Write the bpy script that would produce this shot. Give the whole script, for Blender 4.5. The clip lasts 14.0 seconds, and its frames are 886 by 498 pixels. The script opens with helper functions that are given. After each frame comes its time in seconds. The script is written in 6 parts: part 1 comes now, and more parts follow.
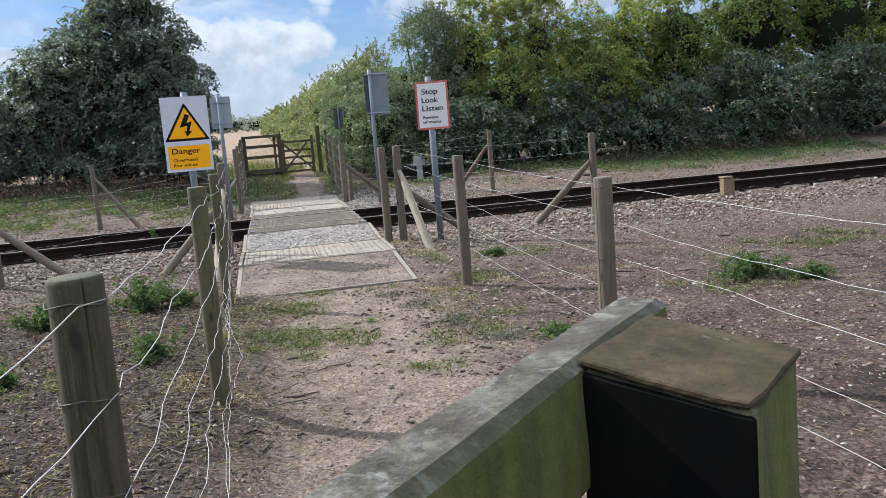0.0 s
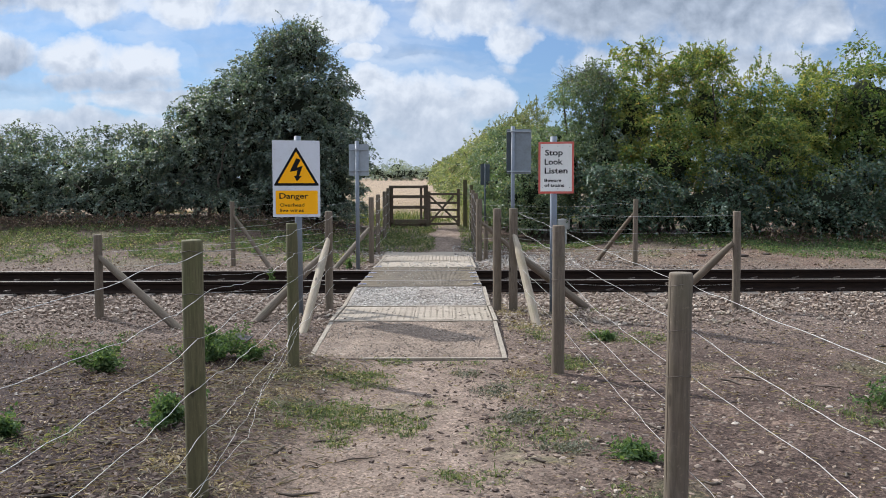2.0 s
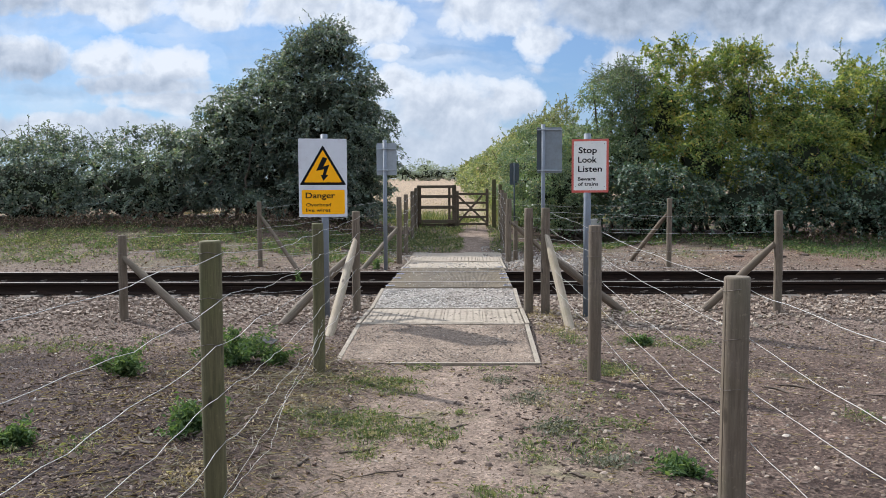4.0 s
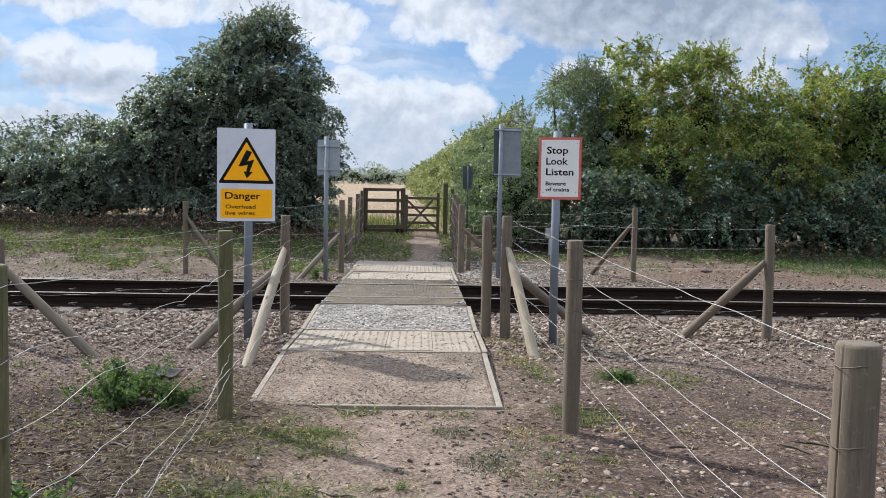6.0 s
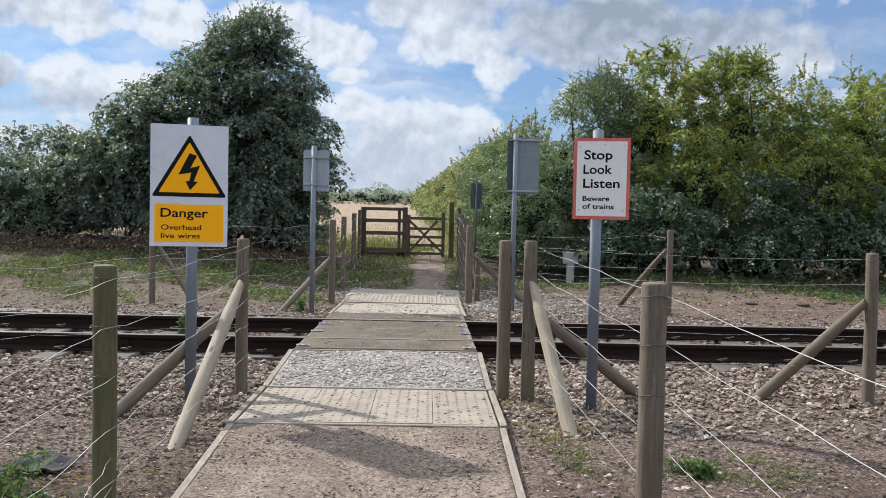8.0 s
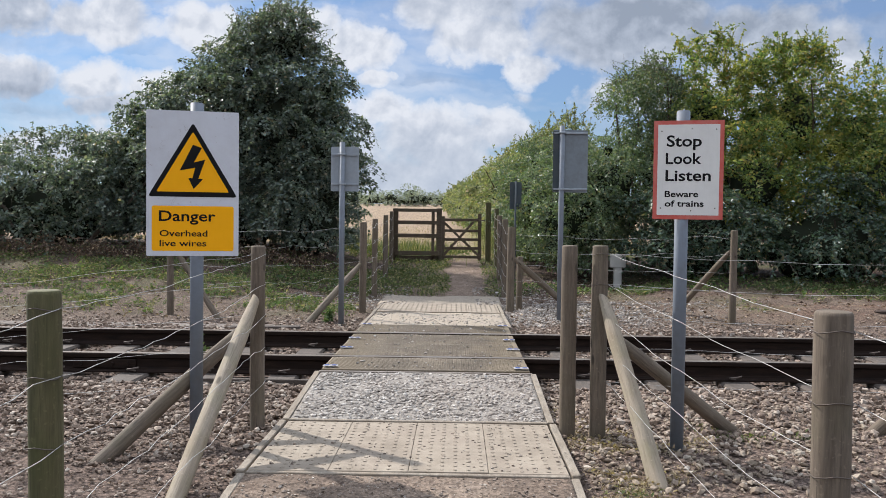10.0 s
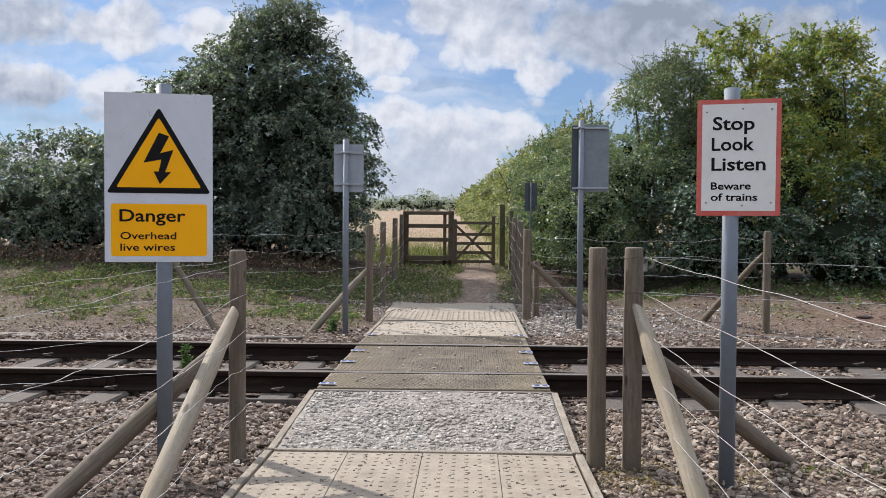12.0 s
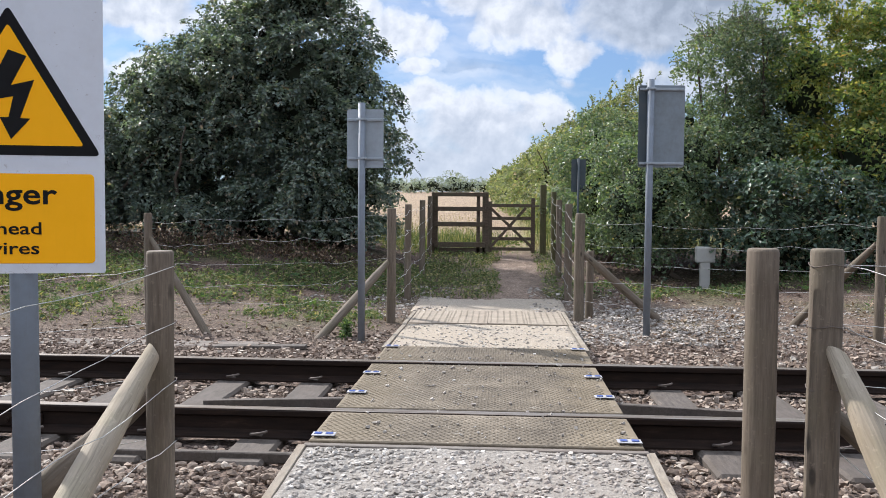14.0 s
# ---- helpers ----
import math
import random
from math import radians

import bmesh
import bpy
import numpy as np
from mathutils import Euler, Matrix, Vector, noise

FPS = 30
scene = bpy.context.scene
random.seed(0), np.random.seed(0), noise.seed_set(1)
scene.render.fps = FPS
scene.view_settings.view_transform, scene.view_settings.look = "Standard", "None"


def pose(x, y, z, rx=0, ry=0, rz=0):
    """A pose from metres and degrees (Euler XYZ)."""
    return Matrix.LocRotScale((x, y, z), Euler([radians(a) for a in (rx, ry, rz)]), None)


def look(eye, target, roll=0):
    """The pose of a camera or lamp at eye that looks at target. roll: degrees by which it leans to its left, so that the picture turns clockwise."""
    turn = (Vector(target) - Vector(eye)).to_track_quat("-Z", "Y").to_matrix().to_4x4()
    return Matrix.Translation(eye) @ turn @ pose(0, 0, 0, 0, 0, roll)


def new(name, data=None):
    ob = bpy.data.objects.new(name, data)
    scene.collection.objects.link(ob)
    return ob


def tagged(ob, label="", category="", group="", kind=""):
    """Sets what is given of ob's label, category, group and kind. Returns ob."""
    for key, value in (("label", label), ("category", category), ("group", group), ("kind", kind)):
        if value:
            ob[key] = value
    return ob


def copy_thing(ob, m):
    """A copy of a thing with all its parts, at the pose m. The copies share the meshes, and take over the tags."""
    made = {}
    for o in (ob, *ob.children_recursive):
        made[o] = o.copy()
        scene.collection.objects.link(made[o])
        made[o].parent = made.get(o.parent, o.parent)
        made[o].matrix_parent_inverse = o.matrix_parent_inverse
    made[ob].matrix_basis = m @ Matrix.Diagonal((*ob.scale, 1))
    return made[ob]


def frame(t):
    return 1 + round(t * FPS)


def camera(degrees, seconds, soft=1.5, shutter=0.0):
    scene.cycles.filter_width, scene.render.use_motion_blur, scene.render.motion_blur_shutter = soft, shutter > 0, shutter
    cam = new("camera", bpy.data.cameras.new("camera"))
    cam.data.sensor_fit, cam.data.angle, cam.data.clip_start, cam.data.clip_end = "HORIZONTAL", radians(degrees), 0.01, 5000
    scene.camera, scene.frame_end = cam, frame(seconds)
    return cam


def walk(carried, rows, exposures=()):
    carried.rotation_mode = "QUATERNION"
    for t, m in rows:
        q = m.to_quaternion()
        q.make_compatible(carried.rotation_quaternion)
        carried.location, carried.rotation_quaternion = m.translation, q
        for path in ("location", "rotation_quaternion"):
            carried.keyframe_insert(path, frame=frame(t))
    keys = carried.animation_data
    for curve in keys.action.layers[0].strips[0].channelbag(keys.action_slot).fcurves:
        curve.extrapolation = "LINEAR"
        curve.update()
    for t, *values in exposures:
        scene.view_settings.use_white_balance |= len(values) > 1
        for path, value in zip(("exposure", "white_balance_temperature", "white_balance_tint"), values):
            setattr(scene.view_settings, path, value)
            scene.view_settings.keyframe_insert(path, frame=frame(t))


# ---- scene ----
cam = camera(55.3, 14.0, soft=0.6)
PATH = [
    (0, (-0.397, -11.57, 1.374), (-0.021, -9.625, 1.096), -4.7),
    (0.5, (-0.172, -11.39, 1.373), (0.06, -9.416, 1.151), -1.6),
    (1, (0.03, -11.202, 1.37), (0.17, -9.213, 1.201), -0.5),
    (1.5, (0.179, -10.972, 1.377), (0.23, -8.978, 1.24), -0.3),
    (2, (0.307, -10.85, 1.387), (0.306, -8.855, 1.258), -0.2),
    (2.5, (0.326, -10.844, 1.38), (0.266, -8.849, 1.251), -0.2),
    (2.7, (0.319, -10.854, 1.379), (0.216, -8.861, 1.249), -0.2),
    (4.8, (0.274, -10.21, 1.375), (0.265, -8.213, 1.253), 0.1),
    (5, (0.295, -10.086, 1.378), (0.303, -8.089, 1.259), 0.3),
    (5.5, (0.283, -9.719, 1.388), (0.322, -7.723, 1.265), 0.6),
    (6, (0.277, -9.304, 1.373), (0.332, -7.308, 1.256), 1.0),
    (6.5, (0.338, -8.877, 1.361), (0.392, -6.879, 1.282), 1.3),
    (7, (0.349, -8.421, 1.342), (0.394, -6.423, 1.269), 1.3),
    (7.5, (0.33, -7.933, 1.362), (0.372, -5.934, 1.293), 1.4),
    (7.7, (0.338, -7.745, 1.364), (0.38, -5.747, 1.296), 1.3),
    (9.8, (0.262, -6.542, 1.363), (0.252, -4.543, 1.293), 0.9),
    (10, (0.227, -6.509, 1.365), (0.195, -4.511, 1.299), 0.7),
    (10.5, (0.194, -6.432, 1.368), (0.103, -4.435, 1.308), 0.2),
    (11, (0.183, -6.345, 1.369), (0.095, -4.348, 1.316), -0.0),
    (11.5, (0.199, -6.144, 1.349), (0.126, -4.146, 1.297), 0.0),
    (12, (0.248, -5.813, 1.335), (0.183, -3.815, 1.28), 0.35),
    (12.5, (0.211, -5.428, 1.313), (0.15, -3.43, 1.231), 0.2),
    (13, (0.213, -4.994, 1.306), (0.18, -2.997, 1.21), 0.3),
    (13.5, (0.205, -4.528, 1.321), (0.188, -2.531, 1.227), 0.3),
    (14, (0.107, -4.042, 1.344), (-0.025, -2.049, 1.247), 0.4),
]
EXPOSURES = ((0.0, 0.48, 5700, 10), (0.5, 0.38, 5760, 10), (2.5, 0.38, 5840, 10), (5.0, 0.47, 5880, 10), (6.5, 0.45, 5900, 10), (7.5, 0.43, 5920, 10), (10.0, 0.33, 6060, 12), (11.5, 0.32, 6100, 13), (12.5, 0.37, 6000, 13), (14.0, 0.55, 5920, 12))
walk(cam, [(t, look(eye, target, roll)) for t, eye, target, roll in PATH], EXPOSURES)

# ---- light ----
SUN_AZ, SUN_EL = 141.0, 40.0  # azimuth counted anticlockwise from +x: ahead and to the left
sun_way = Vector((math.cos(radians(SUN_AZ)) * math.cos(radians(SUN_EL)), math.sin(radians(SUN_AZ)) * math.cos(radians(SUN_EL)), math.sin(radians(SUN_EL))))
sun_data = bpy.data.lights.new("sun", "SUN")
sun_data.energy, sun_data.angle, sun_data.color = 5.0, radians(1.0), (1.0, 0.93, 0.82)
sun = new("sun", sun_data)
sun.matrix_world = look(sun_way * 60, (0, 0, 0))



class Nodes:
    """A short way to write node trees."""

    def __init__(self, tree):
        self.t = tree
        tree.nodes.clear()

    def put(self, kind, inputs=None):
        n = self.t.nodes.new(kind)
        for k, v in (inputs or {}).items():
            self.set(n.inputs[k], v)
        return n

    def set(self, socket, v):
        if isinstance(v, bpy.types.NodeSocket):
            self.t.links.new(v, socket)
        elif isinstance(v, (tuple, list)) and len(v) == 3 and socket.type == "RGBA":
            socket.default_value = (*v, 1)
        else:
            socket.default_value = v

    def coord(self, which="Object"):
        return self.put("ShaderNodeTexCoord").outputs[which]

    def place(self):
        return self.put("ShaderNodeNewGeometry").outputs["Position"]

    def stretch(self, vec, scale=(1, 1, 1), shift=(0, 0, 0)):
        return self.put("ShaderNodeMapping", {"Vector": vec, "Scale": scale, "Location": shift}).outputs[0]

    def noise(self, vec, scale, detail=4.0, rough=0.6, warp=0.0):
        return self.put("ShaderNodeTexNoise", {"Vector": vec, "Scale": scale, "Detail": detail, "Roughness": rough, "Distortion": warp}).outputs["Fac"]

    def cells(self, vec, scale, out="Distance", feature="F1"):
        n = self.put("ShaderNodeTexVoronoi", {"Vector": vec, "Scale": scale})
        n.feature = feature
        return n.outputs[out]

    def ramp(self, fac, stops):
        n = self.put("ShaderNodeValToRGB", {"Fac": fac})
        els = n.color_ramp.elements
        while len(els) < len(stops):
            els.new(0.5)
        for e, (p, c) in zip(els, stops):
            e.position, e.color = p, (*c, 1) if isinstance(c, (tuple, list)) else (c, c, c, 1)
        return n.outputs["Color"]

    def math(self, op, a, b=0.0, clamp=False):
        n = self.put("ShaderNodeMath")
        n.operation, n.use_clamp = op, clamp
        self.set(n.inputs[0], a)
        self.set(n.inputs[1], b)
        return n.outputs[0]

    def mix(self, fac, a, b, kind="MIX"):
        n = self.put("ShaderNodeMix")
        n.data_type, n.blend_type = "RGBA", kind
        self.set(n.inputs[0], fac)
        self.set(n.inputs[6], a)
        self.set(n.inputs[7], b)
        return n.outputs[2]

    def split(self, vec):
        return self.put("ShaderNodeSeparateXYZ", {"Vector": vec}).outputs

    def band(self, v, lo, hi, soft):
        """1 where lo < v < hi, with soft edges."""
        a = self.put("ShaderNodeMapRange", {"Value": v, "From Min": lo - soft, "From Max": lo + soft}).outputs[0]
        b = self.put("ShaderNodeMapRange", {"Value": v, "From Min": hi - soft, "From Max": hi + soft}).outputs[0]
        return self.math("SUBTRACT", a, b, True)

    def bump(self, height, strength=0.5, far=0.01):
        return self.put("ShaderNodeBump", {"Height": height, "Strength": strength, "Distance": far}).outputs[0]


def material(name, paint):
    """paint(n) gives colour, roughness, normal or None, and a dict of further inputs."""
    m = bpy.data.materials.new(name)
    m.use_nodes = True
    n = Nodes(m.node_tree)
    colour, rough, normal, more = paint(n)
    inputs = {"Base Color": colour, "Roughness": rough, **more}
    if normal is not None:
        inputs["Normal"] = normal
    bsdf = n.put("ShaderNodeBsdfPrincipled", inputs)
    n.put("ShaderNodeOutputMaterial", {"Surface": bsdf.outputs[0]})
    return m


# Sky: clear blue with broken cumulus, more of it overhead.
world = bpy.data.worlds.new("sky")
scene.world = world
world.use_nodes = True
n = Nodes(world.node_tree)
sky_node = n.put("ShaderNodeTexSky")
sky_node.sky_type, sky_node.sun_disc, sky_node.sun_elevation, sky_node.sun_rotation = "NISHITA", False, radians(SUN_EL), radians(90 - SUN_AZ)
sky = sky_node.outputs[0]
way = n.coord("Generated")
sx, sy, sz = n.split(way)
up = n.math("ADD", n.math("MAXIMUM", sz, 0.0), 0.16)
flat = n.put("ShaderNodeCombineXYZ", {"X": n.math("DIVIDE", sx, up), "Y": n.math("DIVIDE", sy, up), "Z": 0.0}).outputs[0]
# Where the clouds stand, as seen from the path: across and up (tangents), half sizes, brightness, and how much brighter towards the top.
HEAPS = (
    (-0.53, 0.245, 0.07, 0.040, 0.55, 0.10), (-0.42, 0.235, 0.10, 0.036, 0.84, 0.05), (-0.30, 0.228, 0.07, 0.036, 0.92, 0.05), (-0.545, 0.166, 0.075, 0.036, 0.62, 0.25), (-0.43, 0.160, 0.050, 0.030, 0.95, 0.36), (-0.355, 0.155, 0.055, 0.030, 0.95, 0.38), (-0.39, 0.132, 0.10, 0.018, 0.62, 0.2),
    (-0.20, 0.225, 0.08, 0.036, 0.84, 0.0), (-0.12, 0.206, 0.07, 0.034, 0.90, 0.05), (-0.10, 0.168, 0.03, 0.013, 0.88, 0.05),
    (0.0, 0.258, 0.11, 0.045, 0.76, -0.1), (0.03, 0.216, 0.085, 0.036, 0.84, -0.2), (0.085, 0.180, 0.045, 0.024, 0.94, -0.15), (0.20, 0.225, 0.16, 0.060, 0.43, -0.22), (0.34, 0.210, 0.14, 0.055, 0.46, -0.18), (0.30, 0.150, 0.20, 0.030, 0.64, 0.0), (0.43, 0.205, 0.06, 0.035, 0.76, 0.0),
    (-0.03, 0.095, 0.10, 0.052, 0.78, 0.22), (0.045, 0.112, 0.05, 0.030, 0.88, 0.26), (-0.09, 0.132, 0.05, 0.024, 0.88, 0.1), (0.0, 0.050, 0.18, 0.040, 0.76, 0.05), (-0.5, 0.075, 0.34, 0.03, 0.76, 0.05), (-0.30, 0.112, 0.16, 0.018, 0.80, 0.0), (0.05, 0.335, 0.75, 0.075, 0.52, -0.05),
)
ahead = n.math("MAXIMUM", sy, 0.06)
plane = n.put("ShaderNodeCombineXYZ", {"X": n.math("DIVIDE", sx, ahead), "Y": n.math("DIVIDE", sz, ahead), "Z": 0.0}).outputs[0]
warp = n.put("ShaderNodeTexNoise", {"Vector": plane, "Scale": 16.0, "Detail": 6.0, "Roughness": 0.6}).outputs["Color"]
bent = n.put("ShaderNodeVectorMath", {0: plane, 1: n.put("ShaderNodeMapping", {"Vector": warp, "Location": (-0.025, -0.015, 0.0), "Scale": (0.05, 0.03, 0.0)}).outputs[0]}).outputs[0]
heap, glow, share = -1.0, 0.05 * 0.63, 0.05
for hx, hy, rx, ry, bright, slope in HEAPS:
    v = n.stretch(bent, (1 / rx, 1 / ry, 0), (-hx / rx, -hy / ry, 0))
    far_off = n.put("ShaderNodeVectorMath", {0: v})
    far_off.operation = "LENGTH"
    inside = n.math("SUBTRACT", 1.0, far_off.outputs["Value"])
    heap = n.math("MAXIMUM", heap, inside)
    weight = n.math("MAXIMUM", n.math("ADD", inside, 0.3), 0.0)
    glow = n.math("ADD", glow, n.math("MULTIPLY", weight, n.math("ADD", bright, n.math("MULTIPLY", n.split(v)[1], slope))))
    share = n.math("ADD", share, weight)
# elsewhere in the sky: broad heaps with rounded lumps
over = n.stretch(flat, (1, 1, 1), (3.1, 0.7, 0.0))
broad = n.math("ADD", n.math("MULTIPLY", n.noise(over, 0.62, 3.0, 0.5, 0.2), 0.62), n.math("MULTIPLY", n.noise(over, 2.2, 9.0, 0.6, 0.1), 0.38))
broad = n.math("ADD", broad, n.math("MULTIPLY", n.math("MAXIMUM", n.math("SUBTRACT", sz, 0.26), 0.0), 0.9))
puff = n.noise(plane, 21.0, 10.0, 0.55, 0.2)
lobes = n.cells(n.stretch(bent, (1, 1.25, 1)), 34.0)
body = n.math("ADD", heap, n.math("MULTIPLY", n.math("SUBTRACT", puff, 0.5), 1.35))
body = n.math("ADD", body, n.math("MULTIPLY", n.math("SUBTRACT", 0.45, lobes), 0.24))
elsewhere = n.math("MAXIMUM", n.math("MULTIPLY", n.math("SUBTRACT", broad, 0.55), 4.0), n.math("SUBTRACT", 0.0, n.math("MULTIPLY", sy, 6.0)))
aside = n.put("ShaderNodeMapRange", {"Value": sy, "From Min": 0.86, "From Max": 0.76}).outputs[0]
body = n.math("MAXIMUM", body, n.math("MULTIPLY", elsewhere, n.math("MAXIMUM", aside, n.ramp(sz, [(0.30, 0.0), (0.38, 1.0)]))))
cover = n.ramp(body, [(0.0, 0.0), (0.1, 0.35), (0.22, 0.78), (0.42, 1.0)])
veil = n.ramp(n.noise(n.stretch(bent, (1, 2.6, 1), (0.3, 0.1, 0)), 6.0, 5.0, 0.55), [(0.42, 0.0), (0.66, 0.55)])
cover = n.math("MAXIMUM", cover, veil)
above = n.noise(n.stretch(plane, (1, 1, 1), (-0.006, 0.012, 0)), 21.0, 10.0, 0.55, 0.2)
lit = n.math("ADD", n.math("DIVIDE", glow, share), n.math("MULTIPLY", n.math("SUBTRACT", puff, above), 1.2))
lit = n.math("ADD", lit, n.math("MULTIPLY", n.math("SUBTRACT", 0.40, lobes), 0.14))
lit = n.math("ADD", lit, n.ramp(body, [(0.05, 0.12), (0.5, 0.0)]))
cloud = n.ramp(lit, [(0.3, (0.46, 0.52, 0.61)), (0.55, (0.68, 0.74, 0.83)), (0.75, (0.88, 0.92, 0.98)), (0.95, (1.15, 1.16, 1.17))])
haze = n.put("ShaderNodeMapRange", {"Value": sz, "From Min": 0.0, "From Max": 0.13, "To Min": 0.75, "To Max": 0.0}).outputs[0]
blue = n.mix(0.31, n.mix(1.0, sky, (0.062, 0.101, 0.143), "MULTIPLY"), (0.75, 0.82, 0.92))
seen = n.mix(haze, n.mix(cover, blue, cloud), (0.72, 0.80, 0.90))
gain = n.math("ADD", 0.565, n.math("MULTIPLY", n.math("MAXIMUM", n.math("SUBTRACT", sz, 0.27), 0.0), 1.3))  # a cloudy sky is brightest overhead
n.put("ShaderNodeOutputWorld", {"Surface": n.put("ShaderNodeBackground", {"Color": seen, "Strength": gain}).outputs[0]})


# ---- materials ----
def wood(name, dark, light, green, stretch=(14, 14, 1.2)):
    def paint(n):
        o = n.coord()
        r = n.put("ShaderNodeObjectInfo").outputs["Random"]
        v = n.put("ShaderNodeVectorMath", {0: o, 1: n.put("ShaderNodeCombineXYZ", {"X": n.math("MULTIPLY", r, 9.0), "Y": 0.0, "Z": n.math("MULTIPLY", r, 31.0)}).outputs[0]}).outputs[0]
        grain = n.noise(n.stretch(v, stretch), 4.0, 6.0, 0.65)
        fine = n.noise(n.stretch(v, (stretch[0] * 3, stretch[1] * 3, stretch[2] * 2)), 5.0, 3.0, 0.6)
        blot = n.noise(v, 5.0, 4.0, 0.6)
        c = n.ramp(grain, [(0.3, dark), (0.68, light)])
        c = n.mix(n.ramp(blot, [(0.45, 0.0), (0.75, 0.75)]), c, green)
        c = n.mix(n.ramp(fine, [(0.32, 0.4), (0.46, 0.0)]), c, tuple(k * 0.5 for k in dark))
        split = n.noise(n.stretch(v, (stretch[0] * 2, stretch[1] * 2, stretch[2] * 0.35)), 3.0, 2.0, 0.5)
        c = n.mix(n.ramp(split, [(0.27, 0.6), (0.31, 0.0)]), c, tuple(k * 0.3 for k in dark))
        c = n.mix(n.ramp(n.noise(v, 60.0, 2.0), [(0.62, 0.0), (0.72, 0.3)]), c, tuple(min(1, k * 1.6) for k in light))
        knot = n.cells(n.stretch(v, (stretch[0] * 0.55, stretch[1] * 0.55, stretch[2] * 2.6)), 1.0)
        c = n.mix(n.ramp(knot, [(0.07, 0.85), (0.13, 0.0)]), c, tuple(k * 0.3 for k in dark))
        c = n.mix(n.ramp(n.noise(n.stretch(v, (2, 2, 0.5)), 2.2, 4.0), [(0.4, 0.0), (0.7, 0.55)]), c, tuple(k * w for k, w in zip(dark, (1.05, 0.95, 0.8))))
        h = n.math("ADD", n.math("MULTIPLY", grain, 0.7), n.math("MULTIPLY", fine, 0.4))
        return c, 0.85, n.bump(h, 0.5, 0.004), {}
    return material(name, paint)


M_POST = wood("weathered_post_wood", (0.09, 0.069, 0.05), (0.19, 0.151, 0.113), (0.108, 0.094, 0.056))
M_POST_GREEN = wood("algae_stained_post_wood", (0.062, 0.056, 0.024), (0.14, 0.122, 0.058), (0.082, 0.09, 0.027))
M_POST_DARK = wood("dark_algae_post_wood", (0.024, 0.024, 0.01), (0.11, 0.09, 0.05), (0.045, 0.052, 0.012))
M_BRACE = wood("bleached_brace_wood", (0.23, 0.19, 0.14), (0.38, 0.325, 0.25), (0.22, 0.205, 0.115))
M_GATE = wood("dark_gate_timber", (0.055, 0.038, 0.026), (0.15, 0.108, 0.075), (0.09, 0.095, 0.05), (3, 14, 14))
M_EDGING = wood("grey_edging_timber", (0.16, 0.13, 0.10), (0.33, 0.285, 0.225), (0.2, 0.17, 0.13), (10, 2, 10))
M_BROWN_TIMBER = wood("brown_box_timber", (0.13, 0.088, 0.048), (0.30, 0.21, 0.13), (0.17, 0.13, 0.08), (3, 3, 12))


def p_moss(n):
    o = n.place()
    up = n.split(n.put("ShaderNodeNewGeometry").outputs["Normal"])[2]
    side = n.ramp(n.noise(n.stretch(o, (8, 8, 3)), 4.0, 5.0), [(0.3, (0.045, 0.05, 0.010)), (0.55, (0.105, 0.112, 0.025)), (0.75, (0.18, 0.17, 0.06))])
    lichen = n.ramp(n.noise(o, 34.0, 8.0, 0.75), [(0.36, (0.02, 0.016, 0.010)), (0.5, (0.07, 0.06, 0.042)), (0.62, (0.14, 0.13, 0.10))])
    lichen = n.mix(n.ramp(n.noise(o, 38.0, 5.0, 0.65, 0.6), [(0.54, 0.0), (0.64, 0.6)]), lichen, (0.27, 0.265, 0.225))
    lichen = n.mix(n.ramp(n.noise(o, 9.0, 5.0, 0.7), [(0.5, 0.0), (0.65, 0.8)]), lichen, (0.055, 0.045, 0.03))
    c = n.mix(n.ramp(up, [(0.4, 0.0), (0.8, 1.0)]), side, lichen)
    return c, 0.95, n.bump(n.noise(o, 60.0, 6.0, 0.7), 0.8, 0.006), {}


def p_endgrain(n):
    o = n.place()
    c = n.ramp(n.noise(o, 26.0, 6.0, 0.65), [(0.3, (0.030, 0.021, 0.011)), (0.5, (0.062, 0.045, 0.024)), (0.68, (0.105, 0.08, 0.045))])
    c = n.mix(n.ramp(n.noise(o, 11.0, 4.0, 0.6), [(0.45, 0.0), (0.65, 0.7)]), c, (0.06, 0.062, 0.02))
    c = n.mix(n.ramp(n.noise(n.stretch(o, (1, 1, 1), (0.4, 0.2, 0)), 21.0, 5.0, 0.6, 0.5), [(0.60, 0.0), (0.67, 0.8)]), c, (0.25, 0.225, 0.17))
    return c, 0.95, n.bump(n.noise(o, 70.0, 5.0, 0.7), 0.6, 0.004), {"Specular IOR Level": 0.2}


M_MOSS, M_ENDGRAIN = material("mossy_gate_rail", p_moss), material("weathered_end_grain", p_endgrain)


